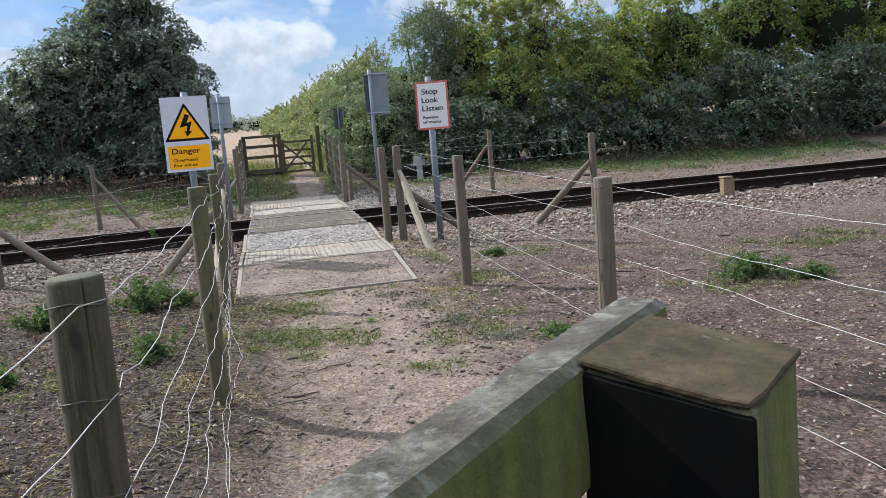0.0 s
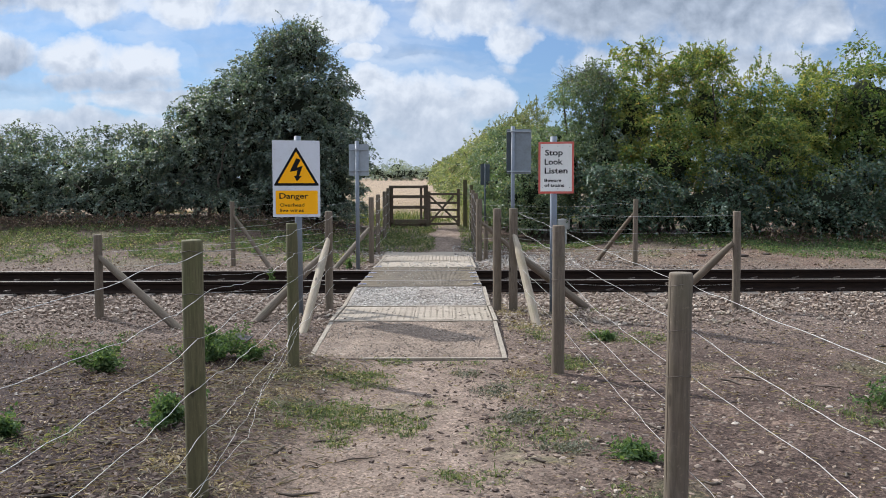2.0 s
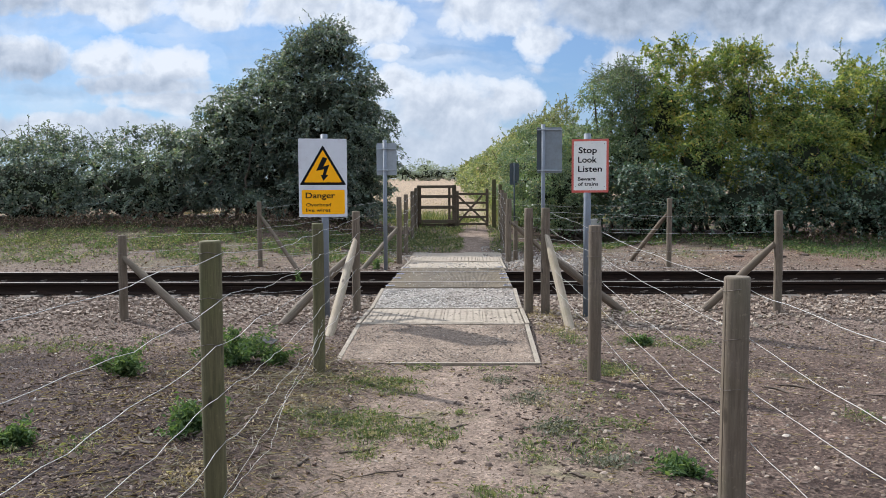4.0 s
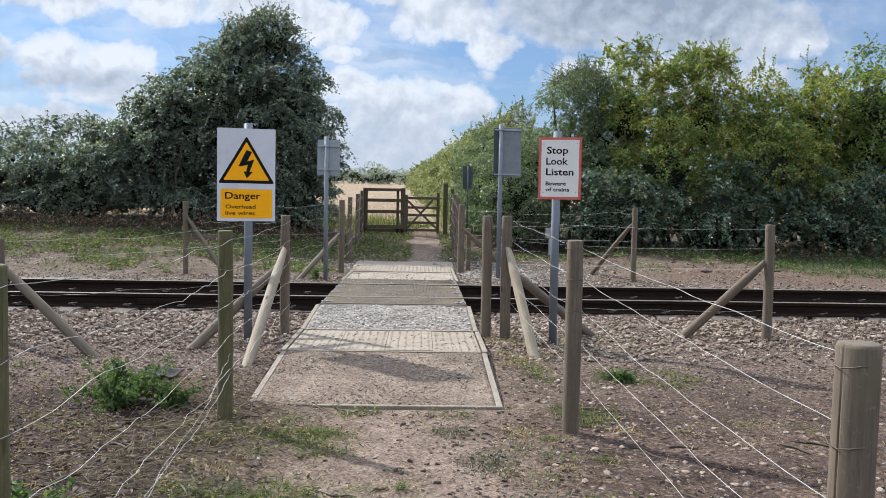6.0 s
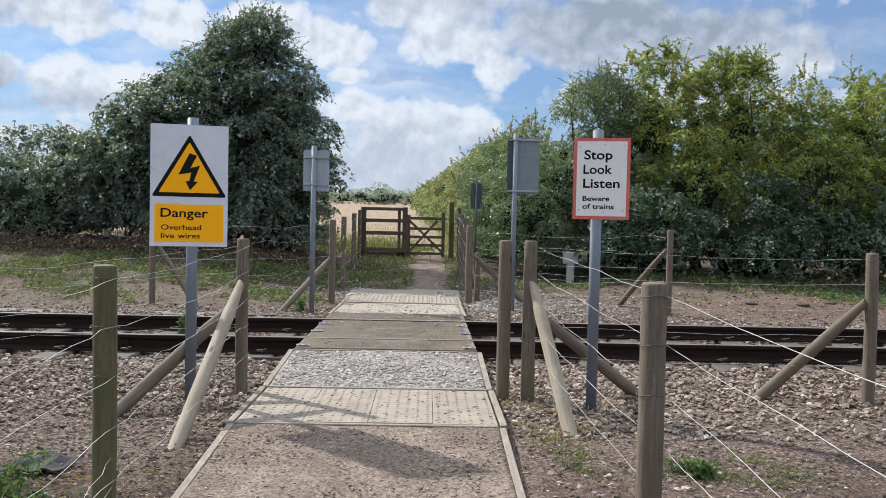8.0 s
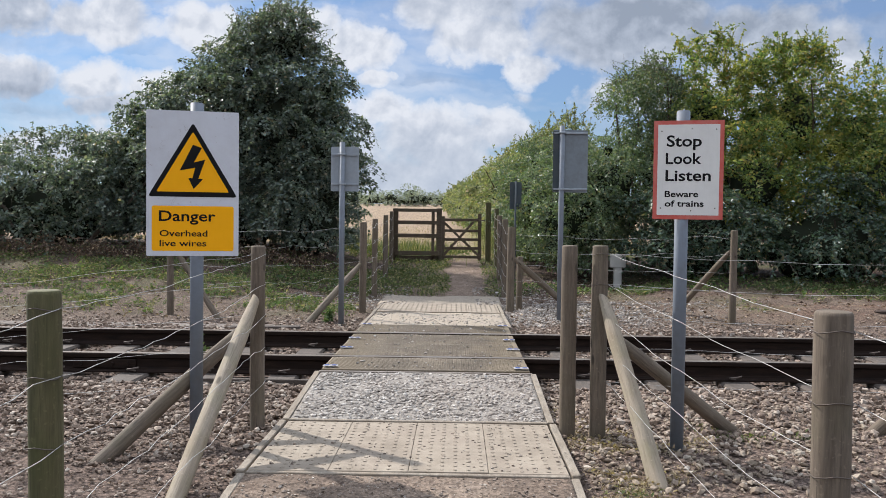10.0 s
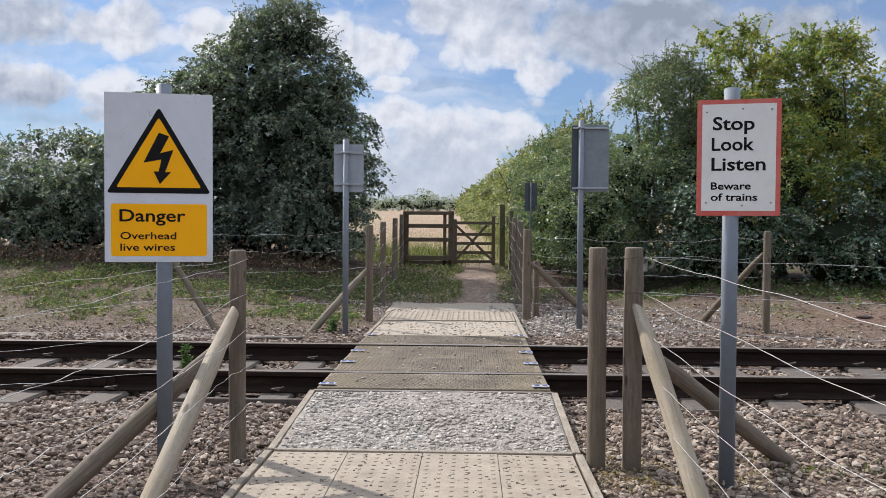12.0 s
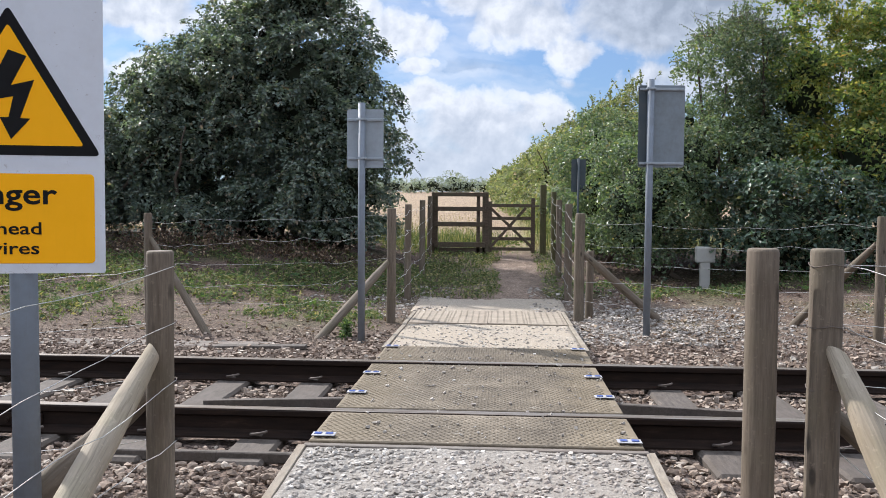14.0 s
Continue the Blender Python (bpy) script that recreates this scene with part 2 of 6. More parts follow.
def p_ground(n):
    o = n.coord()
    x, y, z = n.split(o)
    wob = n.math("MULTIPLY", n.math("SUBTRACT", n.noise(o, 0.9, 5.0, 0.6), 0.5), 1.6)
    xw, yw = n.math("ADD", x, wob), n.math("ADD", y, wob)
    big, mid, small, grit = n.noise(o, 0.7, 5.0, 0.6), n.noise(o, 4.0, 6.0, 0.65), n.noise(o, 28.0, 6.0, 0.7), n.noise(o, 140.0, 3.0, 0.7)
    soil = n.ramp(mid, [(0.28, (0.050, 0.031, 0.026)), (0.5, (0.096, 0.064, 0.051)), (0.72, (0.155, 0.110, 0.088))])
    soil = n.mix(n.ramp(small, [(0.38, 0.9), (0.54, 0.0)]), soil, (0.035, 0.023, 0.017))
    soil = n.mix(n.ramp(grit, [(0.6, 0.0), (0.72, 0.55)]), soil, (0.34, 0.29, 0.24))
    track = n.ramp(mid, [(0.3, (0.13, 0.093, 0.071)), (0.55, (0.232, 0.175, 0.137)), (0.75, (0.32, 0.25, 0.20))])
    track = n.mix(n.ramp(small, [(0.3, 0.6), (0.46, 0.0)]), track, (0.12, 0.085, 0.062))
    track = n.mix(n.ramp(grit, [(0.58, 0.0), (0.72, 0.5)]), track, (0.47, 0.41, 0.34))
    soil = n.mix(n.ramp(n.cells(o, 45.0, "Color"), [(0.6, 0.0), (0.78, 0.5)]), soil, (0.22, 0.165, 0.13))
    mulch = n.math("MULTIPLY", n.band(xw, -7.0, -0.75, 0.35), n.band(yw, -40, -3.8, 0.5))
    soil = n.mix(n.math("MULTIPLY", mulch, n.ramp(n.noise(o, 9.0, 6.0, 0.75), [(0.38, 0.95), (0.66, 0.35)])), soil, (0.036, 0.023, 0.022))
    soil = n.mix(1.0, soil, n.ramp(n.noise(o, 1.7, 5.0, 0.7, 0.5), [(0.33, (0.55, 0.53, 0.54)), (0.47, (0.86, 0.85, 0.86)), (0.58, (1.1, 1.1, 1.1)), (0.7, (1.5, 1.47, 1.42))]), "MULTIPLY")
    c = n.mix(n.math("MULTIPLY", n.band(xw, -0.55, 0.95, 0.45), n.band(y, -60, 13.5, 2.0)), soil, track)
    bed = n.ramp(n.cells(o, 30.0), [(0.0, (0.25, 0.185, 0.15)), (0.55, (0.13, 0.096, 0.078)), (0.9, (0.045, 0.032, 0.026))])
    c = n.mix(n.band(yw, -3.6, 4.7, 0.6), c, bed)
    heap = n.math("MULTIPLY", n.band(xw, 4.6, 8.6, 0.5), n.band(yw, 4.7, 6.3, 0.3))
    c = n.mix(n.math("MULTIPLY", heap, 0.8), c, n.ramp(small, [(0.3, (0.07, 0.038, 0.027)), (0.6, (0.19, 0.115, 0.083))]))
    # thin grass on the verges and the bank under the hedge
    green = n.ramp(small, [(0.3, (0.035, 0.045, 0.014)), (0.55, (0.085, 0.105, 0.032)), (0.75, (0.16, 0.155, 0.065))])
    lush = n.math("MULTIPLY", n.band(yw, 4.9, 12.8, 0.7), n.ramp(big, [(0.50, 0.0), (0.66, 0.65)]))
    lush = n.math("MULTIPLY", lush, n.math("SUBTRACT", 1.0, n.band(xw, -0.1, 0.9, 0.3)))
    c = n.mix(lush, c, green)
    near = n.math("MULTIPLY", n.ramp(n.noise(o, 0.55, 4.0, 0.6, 0.4), [(0.60, 0.0), (0.68, 0.6)]), n.band(y, -40, -3.6, 0.6))
    c = n.mix(near, c, green)
    # dry, paler earth on the bank beyond the track, its sunlit strip painted in
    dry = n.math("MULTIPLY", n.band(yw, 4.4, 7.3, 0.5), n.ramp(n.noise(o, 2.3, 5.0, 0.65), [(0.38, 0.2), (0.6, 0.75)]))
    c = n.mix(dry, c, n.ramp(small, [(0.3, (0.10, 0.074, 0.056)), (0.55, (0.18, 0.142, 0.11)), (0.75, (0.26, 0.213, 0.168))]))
    # stubble field with a worn path
    straw = n.ramp(n.noise(n.stretch(o, (1.2, 0.25, 1)), 2.0, 6.0, 0.7), [(0.3, (0.215, 0.155, 0.10)), (0.6, (0.31, 0.235, 0.16)), (0.8, (0.26, 0.215, 0.125))])
    straw = n.mix(n.math("MULTIPLY", n.band(xw, 0.9, 6.0, 0.5), n.band(y, 12, 160, 2)), straw, (0.24, 0.25, 0.085))
    c = n.mix(n.band(yw, 13.2, 5000, 0.8), c, straw)
    crumb = n.cells(o, 70.0, "Color")
    c = n.mix(1.0, c, n.ramp(crumb, [(0.2, (0.55, 0.53, 0.51)), (0.45, (0.98, 0.98, 0.98)), (0.7, (1.05, 1.04, 1.03)), (0.85, (1.5, 1.46, 1.4))]), "MULTIPLY")
    h = n.math("ADD", n.math("ADD", n.math("MULTIPLY", mid, 0.5), n.math("MULTIPLY", small, 0.35)), n.math("MULTIPLY", grit, 0.12))
    return c, 0.95, n.bump(h, 1.0, 0.05), {"Specular IOR Level": 0.2}


def p_fill(n):
    o = n.place()
    mid, small, grit = n.noise(o, 3.0, 6.0, 0.6), n.noise(o, 24.0, 6.0, 0.7), n.noise(o, 130.0, 3.0, 0.7)
    c = n.ramp(mid, [(0.3, (0.135, 0.098, 0.074)), (0.55, (0.212, 0.162, 0.124)), (0.75, (0.285, 0.226, 0.177))])
    c = n.mix(n.ramp(small, [(0.3, 0.6), (0.46, 0.0)]), c, (0.12, 0.088, 0.065))
    c = n.mix(n.ramp(grit, [(0.56, 0.0), (0.7, 0.6)]), c, (0.46, 0.41, 0.35))
    c = n.mix(n.ramp(n.noise(o, 1.3, 5.0, 0.7), [(0.42, 0.7), (0.6, 0.0)]), c, (0.125, 0.095, 0.075))
    c = n.mix(1.0, c, n.ramp(n.cells(o, 75.0, "Color"), [(0.2, (0.62, 0.6, 0.58)), (0.5, (1.0, 1.0, 1.0)), (0.85, (1.4, 1.38, 1.34))]), "MULTIPLY")
    return c, 0.95, n.bump(n.math("ADD", n.math("MULTIPLY", small, 0.4), n.math("MULTIPLY", grit, 0.2)), 0.9, 0.015), {"Specular IOR Level": 0.2}


def gravel_bed(stops, silt):
    def paint(n):
        o = n.place()
        d = n.math("ADD", n.math("MULTIPLY", n.cells(o, 75.0), 0.8), n.math("MULTIPLY", n.noise(o, 130.0, 6.0, 0.8), 0.5))
        c = n.ramp(n.cells(o, 75.0, "Color"), stops)
        c = n.mix(n.ramp(n.noise(o, 40.0, 6.0, 0.8), [(0.45, 0.0), (0.7, 0.5)]), c, tuple(0.5 * k for k in stops[1][1]))
        c = n.mix(n.ramp(n.noise(o, 1.8, 5.0, 0.65), [(0.4, 0.0), (0.66, 0.7)]), c, silt)
        return c, 0.92, n.bump(d, 0.6, 0.009), {}
    return paint


def p_paver(n):
    o = n.place()
    r = n.put("ShaderNodeObjectInfo").outputs["Random"]
    c = n.ramp(n.noise(o, 6.0, 6.0, 0.65), [(0.3, (0.205, 0.166, 0.124)), (0.6, (0.30, 0.25, 0.192)), (0.8, (0.36, 0.31, 0.24))])
    c = n.mix(n.math("MULTIPLY", r, 0.2), c, (0.30, 0.26, 0.2))
    c = n.mix(n.ramp(n.noise(o, 30.0, 5.0, 0.7), [(0.55, 0.0), (0.7, 0.6)]), c, (0.20, 0.16, 0.12))
    c = n.mix(n.ramp(n.noise(o, 2.2, 5.0, 0.7), [(0.5, 0.0), (0.68, 0.6)]), c, (0.25, 0.2, 0.155))
    return c, 0.9, n.bump(n.noise(o, 160.0, 4.0, 0.7), 0.5, 0.004), {}


def p_deck(n):
    o = n.place()
    wear = n.noise(o, 3.5, 6.0, 0.7)
    c = n.ramp(wear, [(0.3, (0.088, 0.068, 0.046)), (0.55, (0.158, 0.125, 0.086)), (0.75, (0.255, 0.208, 0.15))])
    c = n.mix(n.ramp(n.noise(o, 45.0, 4.0, 0.7), [(0.60, 0.0), (0.68, 0.75)]), c, (0.38, 0.33, 0.26))
    c = n.mix(n.ramp(n.noise(n.stretch(o, (1, 3, 1)), 5.0, 5.0, 0.7), [(0.62, 0.0), (0.72, 0.5)]), c, (0.34, 0.31, 0.26))
    x = n.split(o)[0]
    ends = n.math("SUBTRACT", 1.0, n.band(n.math("ADD", x, n.math("MULTIPLY", n.math("SUBTRACT", wear, 0.5), 0.9)), -0.5, 0.5, 0.12))
    c = n.mix(n.math("MULTIPLY", ends, 0.3), c, (0.20, 0.15, 0.08))
    return c, 0.8, n.bump(n.noise(o, 220.0, 3.0, 0.7), 0.4, 0.003), {}


def p_rust(n):
    o = n.place()
    c = n.ramp(n.noise(n.stretch(o, (0.6, 4, 4)), 8.0, 6.0, 0.7), [(0.3, (0.009, 0.006, 0.005)), (0.6, (0.022, 0.013, 0.009)), (0.8, (0.05, 0.03, 0.02))])
    return c, 0.8, n.bump(n.noise(o, 90.0, 4.0), 0.5, 0.003), {"Specular IOR Level": 0.15}


def p_railtop(n):
    o = n.place()
    c = n.ramp(n.noise(n.stretch(o, (0.5, 20, 1)), 4.0, 4.0), [(0.35, (0.16, 0.12, 0.09)), (0.65, (0.34, 0.30, 0.26))])
    return c, 0.42, None, {"Metallic": 0.75}


def p_concrete(n):
    o = n.place()
    c = n.ramp(n.noise(o, 9.0, 6.0, 0.7), [(0.3, (0.105, 0.086, 0.072)), (0.6, (0.175, 0.152, 0.13)), (0.8, (0.25, 0.225, 0.195))])
    c = n.mix(n.ramp(n.noise(o, 2.6, 4.0), [(0.45, 0.0), (0.7, 0.6)]), c, (0.185, 0.14, 0.11))
    return c, 0.93, n.bump(n.noise(o, 110.0, 4.0, 0.7), 0.5, 0.004), {}


def stone(name, stops):
    def paint(n):
        o = n.place()
        r = n.put("ShaderNodeNewGeometry").outputs["Random Per Island"]
        c = n.ramp(r, stops)
        c = n.mix(n.ramp(n.noise(o, 70.0, 4.0, 0.7), [(0.4, 0.0), (0.7, 0.45)]), c, (0.11, 0.085, 0.07))
        c = n.mix(n.ramp(n.noise(o, 1.1, 4.0), [(0.45, 0.0), (0.7, 0.35)]), c, (0.24, 0.175, 0.135))
        return c, 0.88, n.bump(n.noise(o, 120.0, 4.0), 0.5, 0.004), {}
    return material(name, paint)


M_BALLAST = stone("brown_ballast_stone", [(0.0, (0.10, 0.07, 0.05)), (0.3, (0.19, 0.137, 0.10)), (0.6, (0.265, 0.20, 0.15)), (0.85, (0.34, 0.27, 0.21)), (1.0, (0.47, 0.41, 0.34))])
M_CHIPS = stone("grey_limestone_chippings", [(0.0, (0.20, 0.177, 0.152)), (0.4, (0.32, 0.287, 0.25)), (0.75, (0.42, 0.382, 0.335)), (1.0, (0.56, 0.52, 0.47))])
M_TAN = stone("tan_trackside_stone", [(0.0, (0.17, 0.13, 0.09)), (0.5, (0.27, 0.215, 0.155)), (0.85, (0.36, 0.30, 0.225)), (1.0, (0.46, 0.41, 0.34))])
M_PEBBLE = stone("field_pebble", [(0.0, (0.12, 0.09, 0.068)), (0.5, (0.235, 0.188, 0.148)), (0.9, (0.34, 0.29, 0.24)), (1.0, (0.52, 0.47, 0.41))])
M_GROUND, M_FILL, M_GRAVELBED = material("trodden_soil", p_ground), material("compacted_earth_fill", p_fill), material("fine_gravel_bed", gravel_bed([(0.15, (0.16, 0.144, 0.126)), (0.5, (0.225, 0.203, 0.178)), (0.85, (0.30, 0.274, 0.244))], (0.26, 0.222, 0.182)))
M_SANDY = material("pale_sandy_gravel", gravel_bed([(0.15, (0.235, 0.197, 0.152)), (0.5, (0.31, 0.262, 0.204)), (0.85, (0.385, 0.33, 0.262))], (0.32, 0.262, 0.194)))
M_PAVER, M_DECK, M_CONCRETE = material("buff_blister_paving", p_paver), material("ribbed_rubber_deck", p_deck), material("weathered_concrete", p_concrete)
M_SLEEPER = wood("dull_grey_sleeper", (0.05, 0.04, 0.033), (0.115, 0.094, 0.078), (0.085, 0.065, 0.052), (10, 2, 10))
M_RUST, M_RAILTOP = material("rusty_rail_steel", p_rust), material("worn_rail_head", p_railtop)


def paint_plain(name, colour, rough=0.5, metal=0.0, dirt=(0.2, 0.18, 0.15), amount=0.25, scale=5.0, spec=0.5):
    def paint(n):
        o = n.coord()
        c = n.mix(n.ramp(n.noise(o, scale, 6.0, 0.7), [(0.42, 0.0), (0.75, amount)]), colour, dirt)
        c = n.mix(n.ramp(n.noise(n.stretch(o, (30, 30, 2)), 3.0, 4.0, 0.7), [(0.55, 0.0), (0.8, amount * 0.6)]), c, dirt)
        return c, n.ramp(n.noise(o, 20.0, 4.0), [(0.3, max(0.05, rough - 0.12)), (0.7, min(1.0, rough + 0.12))]), None, {"Metallic": metal, "Specular IOR Level": spec}
    return material(name, paint)




def p_white(n):
    o = n.coord()
    c = n.mix(n.ramp(n.noise(o, 5.0, 6.0, 0.7), [(0.42, 0.0), (0.75, 0.3)]), (0.62, 0.635, 0.68), (0.37, 0.345, 0.34))
    line = n.noise(o, 7.0, 3.0, 0.55, 1.2)
    scratch = n.math("MULTIPLY", n.band(line, 0.497, 0.503, 0.002), n.ramp(n.noise(o, 6.0, 2.0), [(0.55, 0.0), (0.62, 0.6)]))
    c = n.mix(scratch, c, (0.3, 0.24, 0.24))
    c = n.mix(n.ramp(n.noise(o, 45.0, 3.0), [(0.68, 0.0), (0.72, 0.5)]), c, (0.33, 0.29, 0.28))
    return c, 0.5, None, {}


M_WHITE = material("weathered_white_sign", p_white)
M_CREAM = paint_plain("cream_sign_face", (0.76, 0.75, 0.71), 0.55, amount=0.15)
M_YELLOW = paint_plain("sign_yellow", (0.98, 0.445, 0.002), 0.7, dirt=(0.8, 0.36, 0.008), spec=0.15)
M_BLACK = paint_plain("sign_black", (0.006, 0.006, 0.007), 0.8, dirt=(0.02, 0.018, 0.016), amount=0.4, spec=0.2)
M_RED = paint_plain("faded_sign_red", (0.55, 0.085, 0.06), 0.5, dirt=(0.55, 0.24, 0.2), amount=0.6, scale=9.0)
M_POLE = paint_plain("grey_painted_pole", (0.17, 0.195, 0.23), 0.6, dirt=(0.12, 0.115, 0.11), amount=0.5, spec=0.35)
M_SIGNBACK = paint_plain("grey_sign_back", (0.30, 0.335, 0.37), 0.5, 0.2, dirt=(0.2, 0.21, 0.2), amount=0.5)
M_SIGNBACK_MID = paint_plain("slate_sign_back", (0.19, 0.22, 0.245), 0.55, 0.1, dirt=(0.12, 0.13, 0.13), amount=0.6)
M_SIGNBACK_DARK = paint_plain("dark_sign_back", (0.06, 0.075, 0.085), 0.7, 0.0, spec=0.2)
M_WIRE = paint_plain("galvanised_wire", (0.48, 0.465, 0.44), 0.5, 0.3, amount=0.4)
M_CLIP = paint_plain("rail_clip_steel", (0.11, 0.085, 0.07), 0.7, 0.2, amount=0.6)
M_BLUE = paint_plain("blue_reflector", (0.04, 0.075, 0.28), 0.4, amount=0.4)
M_PALE = paint_plain("pale_cast_concrete", (0.42, 0.41, 0.38), 0.9)
M_BRACKET = paint_plain("dirty_white_bracket", (0.36, 0.35, 0.36), 0.6, amount=0.6, scale=30.0)
M_RUBBER = paint_plain("black_rubber_sheet", (0.02, 0.021, 0.023), 0.95, dirt=(0.12, 0.10, 0.085), amount=0.5)
M_STILE_BLACK = paint_plain("near_black_timber", (0.005, 0.005, 0.005), 0.98, dirt=(0.02, 0.018, 0.012), amount=0.5, spec=0.05)
M_CLOD = paint_plain("dark_soil_clod", (0.075, 0.05, 0.038), 0.95, dirt=(0.14, 0.10, 0.078), amount=0.8, scale=9.0)
# dark brown that stands for the shade inside the burrow holes
M_HOLE = paint_plain("hole_shade_brown", (0.05, 0.032, 0.023), 0.95)


def leaf(name, stops, clear=0.35, gloss=0.45, patch=None, spec=0.3):
    m = bpy.data.materials.new(name)
    m.use_nodes = True
    n = Nodes(m.node_tree)
    r = n.put("ShaderNodeNewGeometry").outputs["Random Per Island"]
    c = n.ramp(r, stops)
    if patch:
        c = n.mix(n.ramp(n.noise(n.place(), 1.1, 4.0), [(0.52, 0.0), (0.68, 0.75)]), c, patch)
    front = n.put("ShaderNodeBsdfPrincipled", {"Base Color": c, "Roughness": gloss, "Specular IOR Level": spec})
    thin = n.put("ShaderNodeBsdfTranslucent", {"Color": n.mix(1.0, c, (1.5, 1.6, 0.7), "MULTIPLY")})
    both = n.put("ShaderNodeMixShader", {0: clear, 1: front.outputs[0], 2: thin.outputs[0]})
    n.put("ShaderNodeOutputMaterial", {"Surface": both.outputs[0]})
    return m


M_IVY = leaf("dark_ivy_leaf", [(0.0, (0.052, 0.076, 0.066)), (0.4, (0.095, 0.13, 0.107)), (0.75, (0.155, 0.195, 0.155)), (0.94, (0.25, 0.275, 0.22)), (1.0, (0.28, 0.215, 0.15))], 0.32, 0.43, spec=0.7)
M_BRAMBLE = leaf("bramble_leaf", [(0.0, (0.036, 0.064, 0.046)), (0.5, (0.06, 0.102, 0.068)), (0.85, (0.108, 0.16, 0.10)), (1.0, (0.21, 0.165, 0.085))], 0.28, 0.44, spec=0.6)
M_THORN = leaf("hawthorn_leaf", [(0.0, (0.066, 0.10, 0.064)), (0.5, (0.112, 0.158, 0.094)), (0.9, (0.185, 0.225, 0.135)), (1.0, (0.25, 0.21, 0.11))], 0.4, 0.42, spec=0.6)
M_YELLOWGREEN = leaf("yellowing_shrub_leaf", [(0.0, (0.07, 0.112, 0.048)), (0.4, (0.128, 0.185, 0.066)), (0.75, (0.215, 0.255, 0.082)), (0.94, (0.38, 0.335, 0.10)), (1.0, (0.42, 0.24, 0.09))], 0.47, patch=(0.48, 0.44, 0.11))
M_GREENSHRUB = leaf("mixed_green_shrub_leaf", [(0.0, (0.066, 0.106, 0.04)), (0.5, (0.115, 0.168, 0.055)), (0.85, (0.19, 0.225, 0.075)), (1.0, (0.34, 0.29, 0.10))], 0.5, patch=(0.20, 0.225, 0.06))
M_HEDGE = leaf("sunlit_hedge_leaf", [(0.0, (0.105, 0.128, 0.074)), (0.5, (0.17, 0.192, 0.105)), (0.85, (0.25, 0.255, 0.145)), (1.0, (0.35, 0.275, 0.17))], 0.42, patch=(0.135, 0.165, 0.092))
M_WEED = leaf("fresh_weed_leaf", [(0.0, (0.045, 0.078, 0.034)), (0.6, (0.082, 0.128, 0.053)), (1.0, (0.16, 0.2, 0.088))], 0.35, 0.7, spec=0.15)
M_GRASS = leaf("rough_grass_blade", [(0.0, (0.06, 0.086, 0.034)), (0.5, (0.108, 0.134, 0.055)), (0.8, (0.185, 0.185, 0.092)), (1.0, (0.34, 0.29, 0.17))], 0.3, 0.7, spec=0.15)
M_STRAW = leaf("dead_grass_blade", [(0.0, (0.19, 0.14, 0.085)), (0.6, (0.29, 0.225, 0.15)), (1.0, (0.42, 0.35, 0.25))], 0.25, 0.7)
M_DEAD = leaf("dead_grey_grass", [(0.0, (0.10, 0.08, 0.065)), (0.5, (0.21, 0.175, 0.145)), (1.0, (0.38, 0.34, 0.29))], 0.1, 0.8)
M_WILT = leaf("wilted_weed_leaf", [(0.0, (0.06, 0.068, 0.045)), (0.5, (0.11, 0.115, 0.08)), (1.0, (0.22, 0.20, 0.145))], 0.15, 0.8)
M_LITTER = leaf("brown_leaf_litter", [(0.0, (0.045, 0.028, 0.02)), (0.4, (0.11, 0.065, 0.042)), (0.75, (0.20, 0.135, 0.09)), (1.0, (0.40, 0.31, 0.22))], 0.1, 0.8)
M_BARK = leaf("dark_bark_chip", [(0.0, (0.03, 0.019, 0.014)), (0.5, (0.065, 0.042, 0.031)), (0.85, (0.11, 0.076, 0.056)), (1.0, (0.24, 0.19, 0.145))], 0.05, 0.85, spec=0.2)
# paled grey-green: the haze of distance is mixed into the leaf colour
M_FAR = leaf("haze_paled_leaf", [(0.0, (0.23, 0.265, 0.24)), (0.6, (0.30, 0.33, 0.28)), (1.0, (0.37, 0.385, 0.31))], 0.2, 0.8, spec=0.1)
# near-black colour of the bush cores: the shade among leaves, painted
M_CORE = paint_plain("painted_shade_core", (0.026, 0.033, 0.021), 0.98, dirt=(0.03, 0.026, 0.018), amount=0.6, spec=0.05)
M_TWIG = paint_plain("brown_twig_bark", (0.075, 0.055, 0.04), 0.9, dirt=(0.14, 0.115, 0.09), amount=0.6)


# ---- mesh helpers ----
rng = np.random.default_rng(7)


def mesh_of(name, verts, faces, mats, smooth=False):
    """A mesh from arrays; faces are all of one size."""
    verts, faces = np.asarray(verts, np.float32).reshape(-1, 3), np.asarray(faces, np.int32)
    me = bpy.data.meshes.new(name)
    k = faces.shape[1]
    me.vertices.add(len(verts))
    me.vertices.foreach_set("co", verts.ravel())
    me.loops.add(faces.size)
    me.loops.foreach_set("vertex_index", faces.ravel())
    me.polygons.add(len(faces))
    me.polygons.foreach_set("loop_start", np.arange(0, faces.size, k, dtype=np.int32))
    me.update(calc_edges=True)
    me.validate()
    me.polygons.foreach_set("use_smooth", np.full(len(faces), smooth))
    me.materials.append(mats)
    return me


def thing(name, at, label, category, group="", kind=""):
    ob = new(name)
    ob.location = at
    ob.empty_display_size = 0.1
    return tagged(ob, label, category, group, kind)


